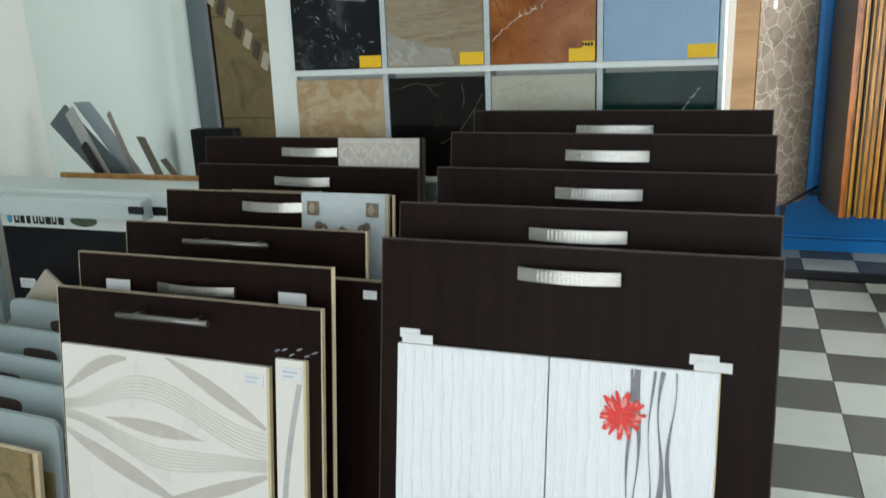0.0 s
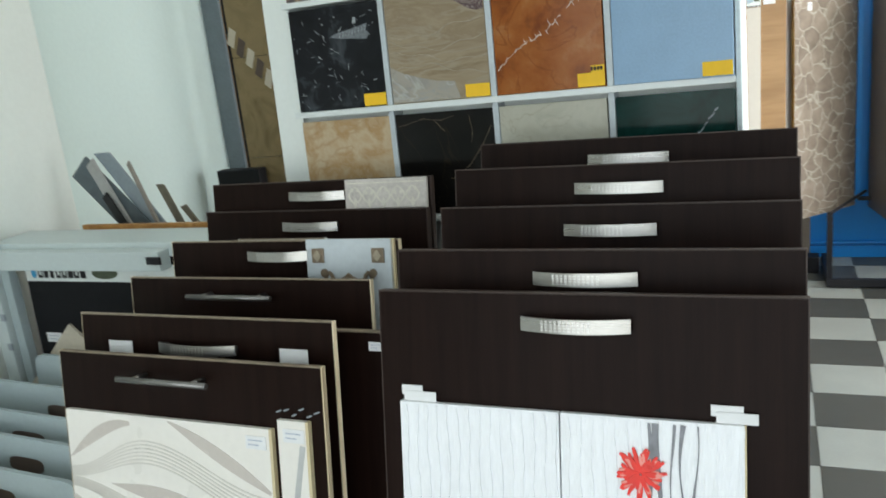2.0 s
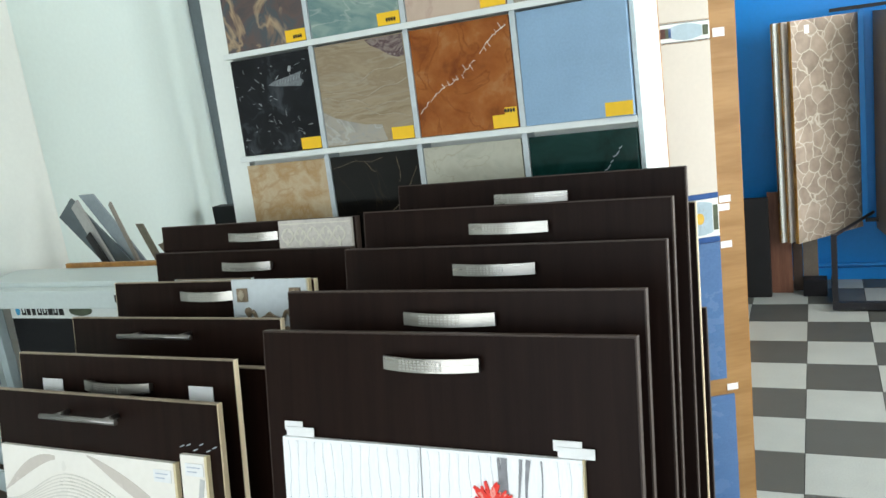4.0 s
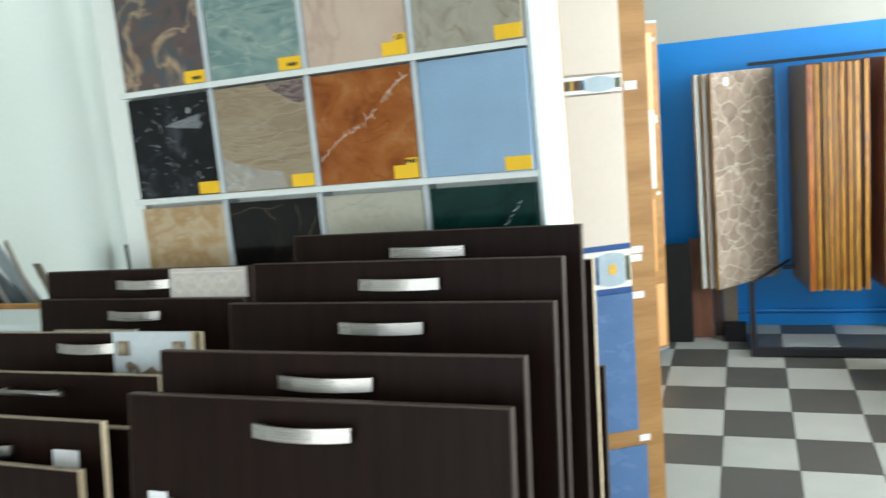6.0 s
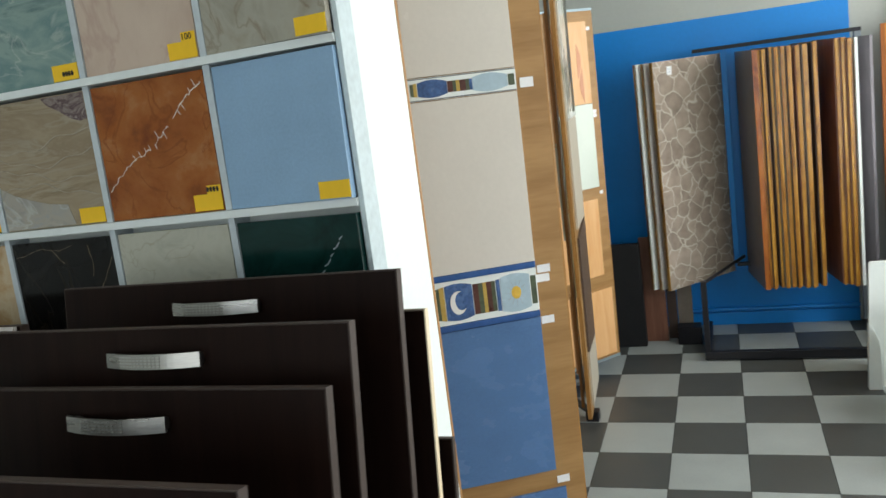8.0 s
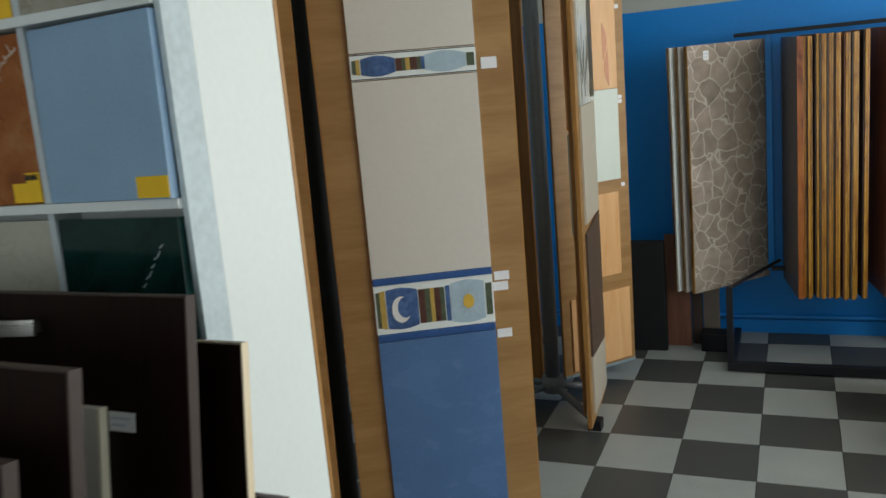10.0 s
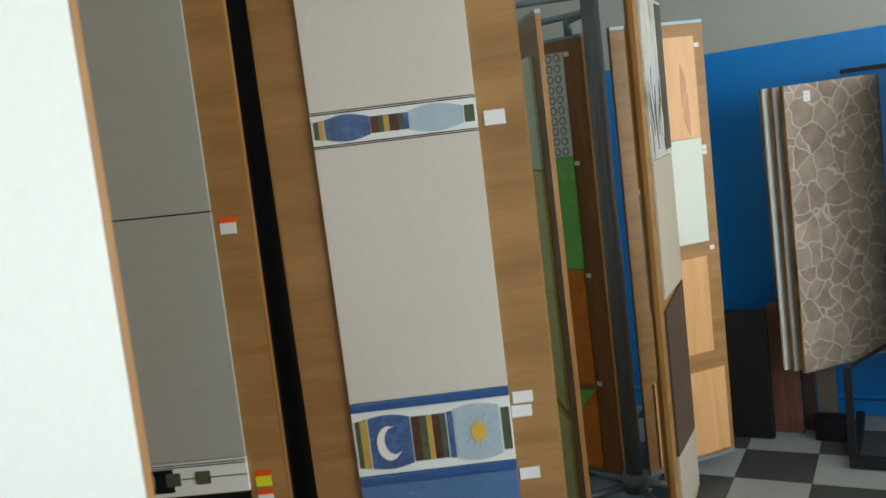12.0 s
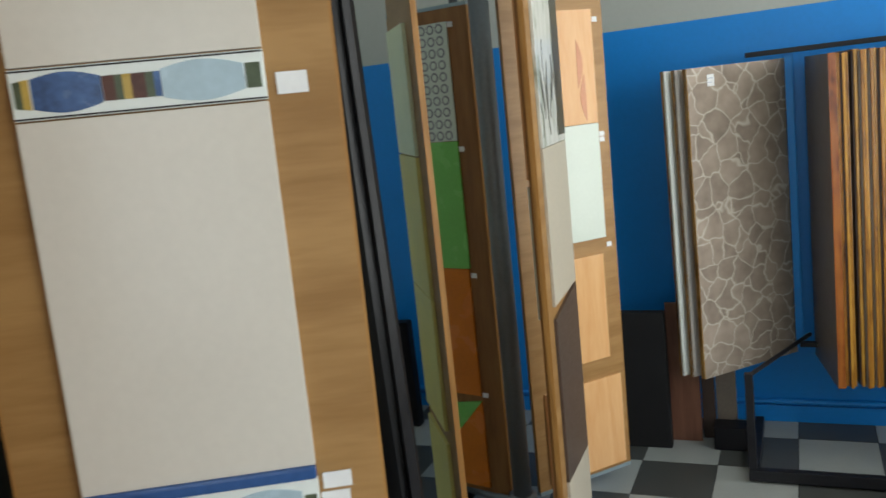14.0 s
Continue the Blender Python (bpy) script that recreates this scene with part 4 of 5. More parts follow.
    if (r, c) == (1, 3):
        for k in range(7):
            part("fleck", ribbon([(0.140 + 0.006 * k, 0.125 + 0.008 * k + 0.003 * math.sin(k * 2.1), 0.0012), (0.146 + 0.006 * k, 0.130 + 0.008 * k, 0.0006)], -0.0005, 0.0004), GREY_RAIL, s, "pale fleck")

# ---- wing displays ----


def wing(a, b, z0, z1, label, group, thick=0.018, mat=None, lean=0.0, at=None):
    """A hinged display wing, bottom edge from plan point a to b; local x runs along it, the camera's side is -y."""
    yaw = math.atan2(b[1] - a[1], b[0] - a[0])
    m = at or pose(a[0], a[1], z0, 0, lean, 0) @ pose(0, 0, 0, 0, 0, math.degrees(yaw))
    t = thing("display_wing", label, "display wing", m, group)
    w, h = math.dist(a, b), z1 - z0
    part("panel", B(0.003, w - 0.003, 0, thick, 0.0, h), mat or BEECH, t)
    bm = B(0, 0.003, 0.0005, thick - 0.0005, 0, h)
    box(bm, w - 0.003, w, 0.0005, thick - 0.0005, 0, h)
    part("edge_band", bm, BEECH_EDGE, t, "orange brown wooden edge")
    bm = B(0, w, -0.002, thick + 0.002, h, h + 0.012)
    part("top_rail", bm, PALE_METAL, t, "pale metal top rail")
    return t, w, h


WG = "hinged wooden display wings of tiles"
DX, DY = 0.8780, 0.4786
PA = (-0.172, 2.185)
PT = lambda u: (PA[0] + DX * u, PA[1] + DY * u)
P, w, h = wing(PT(-0.076), PT(0.346), 0.06, 2.02, "beech display wing with cream tiles, painted border and blue tiles", WG,
               at=pose(-0.0622, 2.2594, 1.153, -0.8, 1.07, 30.2) @ pose(-0.208, 0, -1.1))
u0, zb = 0.076, 0.06


def slab(parent, u_a, u_b, z_a, z_b, mat, label, y0=-0.008, name="wall_tile", bevel=0.001):
    return part(name, B(u_a, u_b, y0, -0.0005, z_a, z_b, bevel), mat, parent, label)


slab(P, u0, u0 + 0.266, 1.650 - zb, 1.955, CREAM, "large cream wall tile")
slab(P, u0, u0 + 0.266, 1.168 - zb, 1.592 - zb, CREAM, "large cream wall tile")
slab(P, u0, u0 + 0.266, 0.602 - zb, 1.022 - zb, TILE_BLUE, "washed blue wall tile")
slab(P, u0 + 0.022, u0 + 0.288, 0.130 - zb, 0.548 - zb, TILE_BLUE, "washed blue wall tile")
for z in (1.152, 1.024):
    part("trim_piece", B(u0, u0 + 0.266, -0.013, -0.0005, z - zb, z + 0.016 - zb, 0.004), NAVY, P, "navy blue rounded trim")


def border(parent, z, hgt, moon):
    """A hand-painted border tile: bulging blue fields between earth-coloured stripes."""
    bt = part("border_tile", B(u0, u0 + 0.266, -0.009, -0.0005, z, z + hgt, 0.001), WHITE_LINE, parent, "painted border tile")
    bt.data.materials[0] = WHITE_BOARD
    mid = z + hgt / 2

    def shape(x0, x1, f0, f1, fm, mat, label, y=-0.0100, n=10):
        top = [(x0 + (x1 - x0) * i / n, mid + hgt * 0.5 * ((f0 + (f1 - f0) * i / n) + fm * math.sin(math.pi * i / n))) for i in range(n + 1)]
        bot = [(x, 2 * mid - zz) for x, zz in top[::-1]]
        return part("painted_field", prism([(u0 + x, zz) for x, zz in top + bot], y, -0.0088), mat, bt, label)

    if moon:
        shape(0.004, 0.012, 0.72, 0.74, 0, MOSS, "moss green stripe")
        shape(0.012, 0.024, 0.74, 0.80, 0, OCHRE, "ochre stripe")
        shape(0.026, 0.096, 0.78, 0.72, 0.10, MID_BLUE, "blue night sky field")
        part("moon", prism([(u0 + 0.058 + 0.021 * math.cos(a), mid - 0.002 + 0.030 * math.sin(a)) for a in (radians(75 + i * 20) for i in range(13))] + [(u0 + 0.067 + 0.017 * math.cos(a), mid + 0.002 + 0.024 * math.sin(a)) for a in (radians(305 - i * 20) for i in range(12))], -0.0112, -0.0098), WHITE_LINE, bt, "white crescent moon")
        for i, (x0, x1, m) in enumerate(((0.098, 0.112, MAROON), (0.112, 0.124, MOSS), (0.124, 0.133, OCHRE), (0.133, 0.146, MAROON), (0.146, 0.156, MOSS))):
            shape(x0, x1, 0.70, 0.70, 0, m, "earth-coloured stripe")
        shape(0.158, 0.168, 0.72, 0.74, 0, MID_BLUE, "blue stripe")
        shape(0.170, 0.246, 0.78, 0.76, 0.12, LIGHT_BLUE, "pale blue day sky field")
        part("painted_sun", disc(u0 + 0.209, mid, 0.0125, 0.0165, -0.0112, -0.0098, 20), SUN_Y, bt, "yellow sun")
        for i in range(12):
            a = i * math.tau / 12
            part("ray", ribbon([(u0 + 0.209 + 0.016 * math.cos(a), mid + 0.021 * math.sin(a), 0.0006), (u0 + 0.209 + 0.027 * math.cos(a), mid + 0.035 * math.sin(a), 0.0004)], -0.0108, -0.0098), GREY_RAIL, bt)
        shape(0.249, 0.263, 0.66, 0.66, 0, MOSS, "moss green stripe")
    else:
        shape(0.004, 0.012, 0.50, 0.55, 0, MOSS, "moss green stripe")
        shape(0.012, 0.020, 0.55, 0.60, 0, OCHRE, "ochre stripe")
        shape(0.022, 0.094, 0.58, 0.52, 0.24, MID_BLUE, "bulging blue field")
        for x0, x1, m in ((0.095, 0.108, MAROON), (0.108, 0.116, MOSS), (0.116, 0.125, OCHRE), (0.125, 0.140, MAROON), (0.140, 0.149, MOSS), (0.149, 0.156, MID_BLUE)):
            shape(x0, x1, 0.48, 0.50, 0, m, "earth-coloured stripe")
        shape(0.157, 0.244, 0.56, 0.50, 0.28, LIGHT_BLUE, "bulging pale blue field")
        shape(0.246, 0.262, 0.50, 0.50, 0, MOSS, "moss green stripe")
        for zz in (z + 0.001, z + hgt - 0.003):
            part("border_line", B(u0, u0 + 0.266, -0.0096, -0.0088, zz, zz + 0.0018), INK, bt)


border(P, 1.594 - zb, 0.054, False)
border(P, 1.0405 - zb, 0.111, True)
for z, x in ((1.598, 0.353), (1.134, 0.348), (1.110, 0.344), (1.000, 0.346), (0.560, 0.344)):
    tag_label(P, x, z - zb, 0.034, 0.024 if z > 1.5 else 0.020, -0.0015, 0)

E1, w, h = wing(PT(-0.512), PT(-0.113), 0.06, 2.02, "beech display wing with grey tiles and dark border tiles", WG,
                at=pose(-0.3445, 2.0705, 1.3594, 0, 2.03, 28.6) @ pose(-0.3, 0, -1.3))
o = 0.512
slab(E1, o - 0.428, o - 0.176, 1.518 - zb, 1.955, CREAM_GREY, "grey cream ribbed wall tile")
slab(E1, o - 0.428, o - 0.176, 1.110 - zb, 1.516 - zb, CREAM_GREY, "grey cream ribbed wall tile")
part("joint", B(o - 0.428, o - 0.176, -0.0084, -0.0005, 1.516 - zb, 1.518 - zb), INK, E1, "thin dark joint line")
bt = slab(E1, o - 0.428, o - 0.176, 1.050 - zb, 1.108 - zb, WHITE_BOARD, "pale border tile with dark bars", name="border_tile")
part("dark_field", B(o - 0.428, o - 0.300, -0.0092, -0.0078, 1.058 - zb, 1.098 - zb), BLACK_BOARD, bt)
for z in (1.100, 1.104, 1.079):
    part("border_line", B(o - 0.428, o - 0.176, -0.0096, -0.0078, z - zb, z + 0.0012 - zb), INK, bt)
for x in (0.355, 0.312, 0.262):
    part("square_ornament", B(o - x, o - x + 0.024, -0.0104, -0.0085, 1.069 - zb, 1.091 - zb, 0.002), MOSS, bt)
slab(E1, o - 0.428, o - 0.176, 0.640 - zb, 1.046 - zb, BLACK_BOARD, "glossy black wall tile")
for z, m in ((1.478, PAPER), (1.052, YELLOW_GREEN), (1.020, PAPER)):
    tg = part("price_tag", B(o - 0.166, o - 0.140, -0.0018, -0.0006, z - zb, z + 0.018 - zb), m, E1, "small paper tag")
    part("tag_strip", B(o - 0.166, o - 0.138, -0.0024, -0.0006, z + 0.018 - zb, z + 0.027 - zb), ORANGE_STICK, tg, "orange strip")
F1, w, h = wing((-0.700, 2.480), (-0.345, 2.250), 0.06, 2.02, "display wing turned away, with sage and grey tiles", WG, thick=0.012)
slab(F1, 0.02, w - 0.008, 1.700 - zb, 1.955, plain("grey_sage_tile_glaze", (0.40, 0.42, 0.33), 0.3, var=0.06), "grey sage wall tile")
slab(F1, 0.02, w - 0.008, 1.612 - zb, 1.698 - zb, DEEP_BLUE, "blue grey border tile", name="border_tile")
slab(F1, 0.02, w - 0.008, 1.180 - zb, 1.610 - zb, plain("dark_grey_sage_tile_glaze", (0.21, 0.22, 0.19), 0.3, var=0.08), "dark grey sage wall tile")
slab(F1, 0.02, w - 0.008, 0.740 - zb, 1.178 - zb, MAROON, "very dark brown wall tile")
for z in (1.745, 1.600):
    tag_label(F1, w - 0.032, z - zb, 0.022, 0.018, -0.0095, 0)


def spinner(name, x, y, top, feet, arms, label, r=0.026, lean=0.0):
    t = thing(name, label, "display stand", pose(x, y, 0, 0, lean, 0))
    part("pole", tube(bmesh.new(), [(0, 0, 0.05), (0, 0, top)], r, 16), GREY_METAL, t, "grey steel pole", smooth=True)
    part("hub", tube(bmesh.new(), [(0, 0, 0.055), (0, 0, 0.13)], max(r * 1.5, 0.03), 16), GREY_METAL, t, smooth=True)
    for a, l in feet:
        ex, ey = math.cos(radians(a)) * l, math.sin(radians(a)) * l
        f = part("foot", tube(bmesh.new(), [(0, 0, 0.085), (ex * 0.5, ey * 0.5, 0.06), (ex, ey, 0.035)], 0.017, 10), GREY_METAL, t, "splayed steel foot", smooth=True)
        part("foot_cap", B(ex - 0.03, ex + 0.03, ey - 0.03, ey + 0.03, 0, 0.05, 0.008), BLACK_METAL, f, "black rubber cap")
    for a, l, z in arms:
        ex, ey = math.cos(radians(a)) * l, math.sin(radians(a)) * l
        ar = part("arm", tube(bmesh.new(), [(0, 0, z), (ex, ey, z)], 0.013, 10), PALE_METAL, t, "pale steel arm", smooth=True)
        part("arm_knob", tube(bmesh.new(), [(ex * 0.96, ey * 0.96, z + 0.015), (ex * 0.96, ey * 0.96, z - 0.055)], 0.017, 10), GREY_METAL, ar, smooth=True)
    return t


black_stand = spinner("display_stand", -0.336, 2.196, 2.10, ((100, 0.4), (190, 0.35)), ((28, 0.3, 2.06), (208, 0.3, 2.06)), "black steel stand between two display wings", 0.026, 1.9)
for c in black_stand.children:
    if c.name.startswith("pole"):
        c.data.materials[0] = plain("matt_black_steel", (0.010, 0.012, 0.012), 0.6, var=0.3, scale=14, spec=0.12)
spinner("display_stand", -0.385, 4.19, 2.12, ((-45, 0.36), (35, 0.21), (150, 0.36), (215, 0.36)), ((50, 0.3, 2.02), (128, 0.3, 1.96), (160, 0.32, 1.96), (200, 0.36, 2.02), (-45, 0.3, 2.02)), "grey steel pole stand carrying hinged display wings", 0.034, 0.8)

D, w, h = wing((-0.348, 4.287), (-0.073, 4.620), 0.085, 1.885, "beech display wing with peach and mint tiles", WG, lean=0.8)
zb = 0.085
slab(D, 0.122, 0.378, 1.432 - zb, 1.835 - zb, PEACH, "peach wood-pattern tile", -0.010)
for k, (x, z, s) in enumerate(((0.30, 1.62, 1), (0.33, 1.50, -1))):
    part("leaf_print", ribbon([(x + 0.012 * s * math.sin(q * 3), z - zb - 0.06 + 0.17 * q, 0.012 * math.sin(q * math.pi) + 0.0005) for q in (i / 10 for i in range(11))], -0.0112, -0.0098), plain("salmon_leaf_glaze", (0.62, 0.27, 0.14), 0.25), D)
slab(D, 0.122, 0.378, 1.005 - zb, 1.430 - zb, MINT, "glossy pale mint tile", -0.010)
slab(D, 0.100, 0.360, 0.540 - zb, 0.945 - zb, PEACH, "peach wood-pattern tile", -0.010)
slab(D, 0.050, 0.405, 0.100 - zb, 0.462 - zb, PEACH, "peach wood-pattern tile", -0.010)
part("bottom_rail", B(0, w, -0.003, 0.021, -0.014, 0.0), PALE_METAL, D, "pale metal bottom rail")
for z in (1.79, 1.38, 1.36, 0.965):
    tag_label(D, 0.385, z - zb, 0.022, 0.018, -0.0015, 0)

S, w, h = wing((-0.112, 3.80), (-0.142, 4.225), 0.060, 2.0, "narrow display wing with pale printed and brown tiles", WG, lean=0.8)
zb = 0.060
PLANT_PRINT = plain("dark_plant_print", (0.07, 0.07, 0.05), 0.35, var=0.5, scale=30)
# its tiled side looks to the east
for za, zc, m, lab in ((1.40, 1.94, M_PRINT, "pale printed tile with dark plant shapes"), (0.925, 1.398, BEIGE_STONE, "beige stone tile")):
    part("wall_tile", B(0.06, w - 0.02, -0.0100, -0.0005, za - zb, zc - zb, 0.001), m, S, lab)
for k in range(9):
    bx, bz = 0.085 + 0.034 * k, 1.37 + 0.05 * (k % 3)
    part("printed_plant", ribbon([(bx + 0.014 * math.sin(q * 4 + k), bz + (0.10 + 0.04 * (k % 4)) * q, 0.0022 + 0.008 * math.sin(q * 3.1) * (k % 2)) for q in (i / 8 for i in range(9))], -0.0112, -0.0098), PLANT_PRINT, S, "dark green printed plant")
part("printed_band", B(0.30, w - 0.02, -0.0112, -0.0098, 1.36, 1.87), PLANT_PRINT, S, "dark printed band")
part("wall_tile", prism([(0.06, 0.30), (0.06, 0.825), (w - 0.02, 0.86), (w - 0.02, 0.27)], -0.0100, -0.0005), BROWN_TILE, S, "taupe brown tile")
part("wall_tile", prism([(0.06, 0.04), (0.06, 0.298), (w - 0.02, 0.268), (w - 0.02, 0.04)], -0.0095, -0.0005), BEIGE_STONE, S, "beige stone tile")
for z in (1.42, 1.02, 0.62):
    part("side_tile", B(0.05, w - 0.05, 0.0185, 0.027, z - zb, z + 0.38 - zb), PEACH if z > 1.3 else MINT, S)

V, w, h = wing((-0.165, 3.93), (-0.205, 4.20), 0.060, 1.96, "thin beech display wing seen almost edge-on with tile strips", WG, thick=0.014, lean=0.8)
for za, zc, m in ((1.30, 1.86, PEACH), (0.86, 1.28, MINT), (0.22, 0.60, PEACH)):
    part("side_tile", B(0.02, w - 0.04, 0.0145, 0.023, za - zb, zc - zb, 0.001), m, V, "tile strip")
K, w, h = wing((-0.790, 4.323), (-0.450, 4.250), 0.085, 1.885, "dark brown display wing with patterned, green and rust tiles", WG, mat=wood("dark_beech_laminate", (0.20, 0.085, 0.025), (0.30, 0.14, 0.045), 0.42, "z", 9), lean=0.8)
zb = 0.085
slab(K, 0.02, w - 0.085, 1.43 - zb, 1.84 - zb, MINT, "white tile with grey rounded squares")
for i in range(7):
    for k in range(10):
        x, z = 0.042 + i * 0.038, 1.450 - zb + k * 0.041
        if x < w - 0.103:
            sx = part("printed_square", disc(x, z, 0.0165, 0.0175, -0.0092, -0.0078, 8, radians(22.5)), GREY_STEM, K)
            part("printed_inner", disc(x, z, 0.0105, 0.0115, -0.0098, -0.0090, 8, radians(22.5)), MINT, sx)
slab(K, 0.02, w - 0.085, 0.965 - zb, 1.428 - zb, GREEN, "bright green tile")
slab(K, 0.02, w - 0.09, 0.475 - zb, 0.962 - zb, RUST, "rust orange tile")
part("wall_tile", prism([(0.02, 0.33), (w - 0.09, 0.37), (0.02, 0.10)], -0.008, -0.0005), GREEN, K, "bright green tile corner")
part("wall_tile", prism([(0.02, 0.098), (w - 0.09, 0.368), (w - 0.09, 0.02), (0.02, 0.02)], -0.0075, -0.0005), RUST, K, "rust orange tile")
for z in (1.82, 1.39, 0.93, 0.47):
    tag_label(K, w - 0.085, z - zb, 0.024, 0.018, -0.0015, 0)

G, w, h = wing((-0.628, 3.998), (-0.388, 3.66), 0.03, 1.925, "display wing with sage and olive tiles", WG, lean=0.8)
zb = 0.03
for za, zc, m in ((1.42, 1.80, SAGE), (0.99, 1.415, OLIVE), (0.565, 0.985, OLIVE), (0.10, 0.52, OLIVE)):
    slab(G, 0.02, w - 0.10, za - zb, zc - zb, m, "olive green glazed tile", -0.012)

# ---- black clothed panels behind the stands ----
sh = B(-0.145, 0.045, 4.925, 4.975, 0.0, 0.605, 0.012)
solid("covered_panel", sh, plain("black_cloth", (0.006, 0.006, 0.007), 0.8, var=0.2), "low black covered panel standing at the blue wall", "panel")
solid("leaning_board", B(0.035, 0.160, 5.02, 5.04, 0, 0.62, 0.002), REDDISH, "reddish brown board leaning at the wall", "board", group="boards at the blue wall")
solid("leaning_board", B(0.162, 0.215, 5.06, 5.08, 0, 0.66, 0.002), EDGE_DARK, "dark brown board leaning at the wall", "board", group="boards at the blue wall")
solid("leaning_board", B(0.217, 0.300, 5.10, 5.12, 0, 0.64, 0.002), plain("grey_brown_tile", (0.15, 0.125, 0.10), 0.45, var=0.2, scale=12), "narrow grey brown tile board standing at the wall", "board", group="boards at the blue wall")
solid("black_box", B(0.215, 0.345, 4.94, 5.04, 0, 0.10, 0.008), BLACK_BOARD, "low black box on the floor beside the rack", "box")
solid("leaning_board", B(-0.170, -0.148, 4.99, 5.01, 0, 0.615, 0.002), GREY_METAL, "thin grey board behind the black cover", "board", group="boards at the blue wall")
solid("covered_panel", B(-1.70, -1.19, 5.00, 5.06, 0, 0.54, 0.01), BLACK_BOARD, "low black panel standing behind the display wings", "panel")


def pleated(bm, w, top, flare, depth, n=15, rows=14, seed=2):
    """A hanging cloth with uneven pleats that spreads towards its foot, closed to a thin body."""
    rs = random.Random(seed)
    fold = [(-1) ** i * depth * rs.uniform(0.6, 1.3) for i in range(n)]
    cut = sorted(rs.uniform(0.04, 0.96) for _ in range(n - 2))
    xs = [0.0] + [0.5 * c + 0.5 * (i + 1) / (n - 1) for i, c in enumerate(cut)] + [1.0]
    grid = []
    for k in range(rows):
        q = k / (rows - 1)
        wide = w + flare * (1 - q) ** 1.4
        row = [(x * wide, fold[i] * (1.25 - 0.7 * q) + 0.004 * math.sin(q * 7 + i * 1.7), q * top) for i, x in enumerate(xs)]
        grid.append(([bm.verts.new(p) for p in row], [bm.verts.new((p[0], 0.035, p[2])) for p in row]))
    for (f0, b0), (f1, b1) in zip(grid, grid[1:]):
        for i in range(n - 1):
            bm.faces.new((f0[i], f0[i + 1], f1[i + 1], f1[i])), bm.faces.new((b0[i + 1], b0[i], b1[i], b1[i + 1]))
        bm.faces.new((f0[0], f1[0], b1[0], b0[0])), bm.faces.new((f0[-1], b0[-1], b1[-1], f1[-1]))
    for f, b_ in (grid[0], grid[-1]):
        for i in range(n - 1):
            bm.faces.new((f[i], b_[i], b_[i + 1], f[i + 1]))
    bmesh.ops.recalc_face_normals(bm, faces=bm.faces)
    return bm


solid("black_cloth", pleated(bmesh.new(), 0.268, 1.86, 0.028, 0.012), plain("glossy_black_cloth", (0.010, 0.010, 0.012), 0.34, var=0.3, scale=8, spec=0.3), "tall folded black cloth in uneven pleats behind the display wings", "cloth", pose(-0.705, 3.425, 0.0, 0, 0, 8))

# ---- hanging board rack ----
rack = thing("hanging_rack", "black steel rack carrying hinged tile boards", "display rack", pose(0, 0, 0))
part("base_bar", B(0.367, 1.25, 4.665, 4.70, 0.008, 0.052, 0.003), BLACK_METAL, rack)
part("base_bar", B(0.367, 1.25, 4.70, 4.735, 0.0, 0.012, 0.003), BLACK_METAL, rack)
for x in (0.367, 1.215):
    part("base_bar", B(x, x + 0.035, 4.735, 5.22, 0.0, 0.045, 0.003), BLACK_METAL, rack)
part("post", B(0.367, 0.397, 4.67, 4.70, 0.052, 0.435, 0.003), BLACK_METAL, rack, "short front post")
part("arm", tube(bmesh.new(), [(0.382, 4.685, 0.425), (0.46, 4.86, 0.43), (0.60, 5.17, 0.44)], 0.009), BLACK_METAL, rack)
part("post", B(1.20, 1.235, 5.16, 5.195, 0.045, 1.62, 0.003), GREY_METAL, rack, "tall grey post")
part("post", B(0.545, 0.575, 5.19, 5.215, 0.38, 1.625, 0.003), BLUE_PAINT, rack, "upright painted blue")
part("top_bar", B(0.40, 1.235, 5.15, 5.185, 1.600, 1.620, 0.003), BLACK_METAL, rack)
part("lower_bar", B(0.56, 1.235, 5.16, 5.19, 0.385, 0.405, 0.003), BLACK_METAL, rack)


def hang(a, b, z0, z1, face, edge, label, thick=0.02):
    yaw = math.atan2(b[1] - a[1], b[0] - a[0])
    t = thing("hanging_board", label, "tile board", pose(a[0], a[1], z0, 0, 0, math.degrees(yaw)), "boards hinged on the black rack")
    w, h = math.dist(a, b), z1 - z0
    part("face_tile", B(0.004, w, 0, 0.007, 0.0, h, 0.001), face, t)
    part("backing", B(0.004, w, 0.007, thick, 0.0, h), edge, t, "wooden backing")
    part("edge_strip", B(0, 0.004, 0.0, thick, 0, h), edge, t, "wooden edge strip")
    return t


pb = hang((0.204, 4.854), (0.550, 5.232), 0.343, 1.583, PEBBLE, pine("dark_pine_edge", (0.03, 0.010, 0.003), (0.17, 0.075, 0.015), (0.40, 0.22, 0.06)), "hinged board with brown stone-pattern glaze and a small tag")
tag_label(pb, 0.10, 1.165, 0.034, 0.045, -0.001)
hang((0.158, 4.877), (0.47, 5.235), 0.343, 1.583, EMBOSS, MATS["dark_pine_edge"], "hinged board seen on its thin pale tile edge")
hang((0.117, 4.888), (0.43, 5.25), 0.343, 1.583, WHITE_BOARD, MATS["dark_pine_edge"], "hinged board seen on its thin white tile edge")
for t in bpy.data.objects:
    if t.name.startswith("hanging_board") and t.name != pb.name:
        for c in t.children:
            if c.name.startswith("face_tile"):
                c.location = (-0.004, 0, 0)
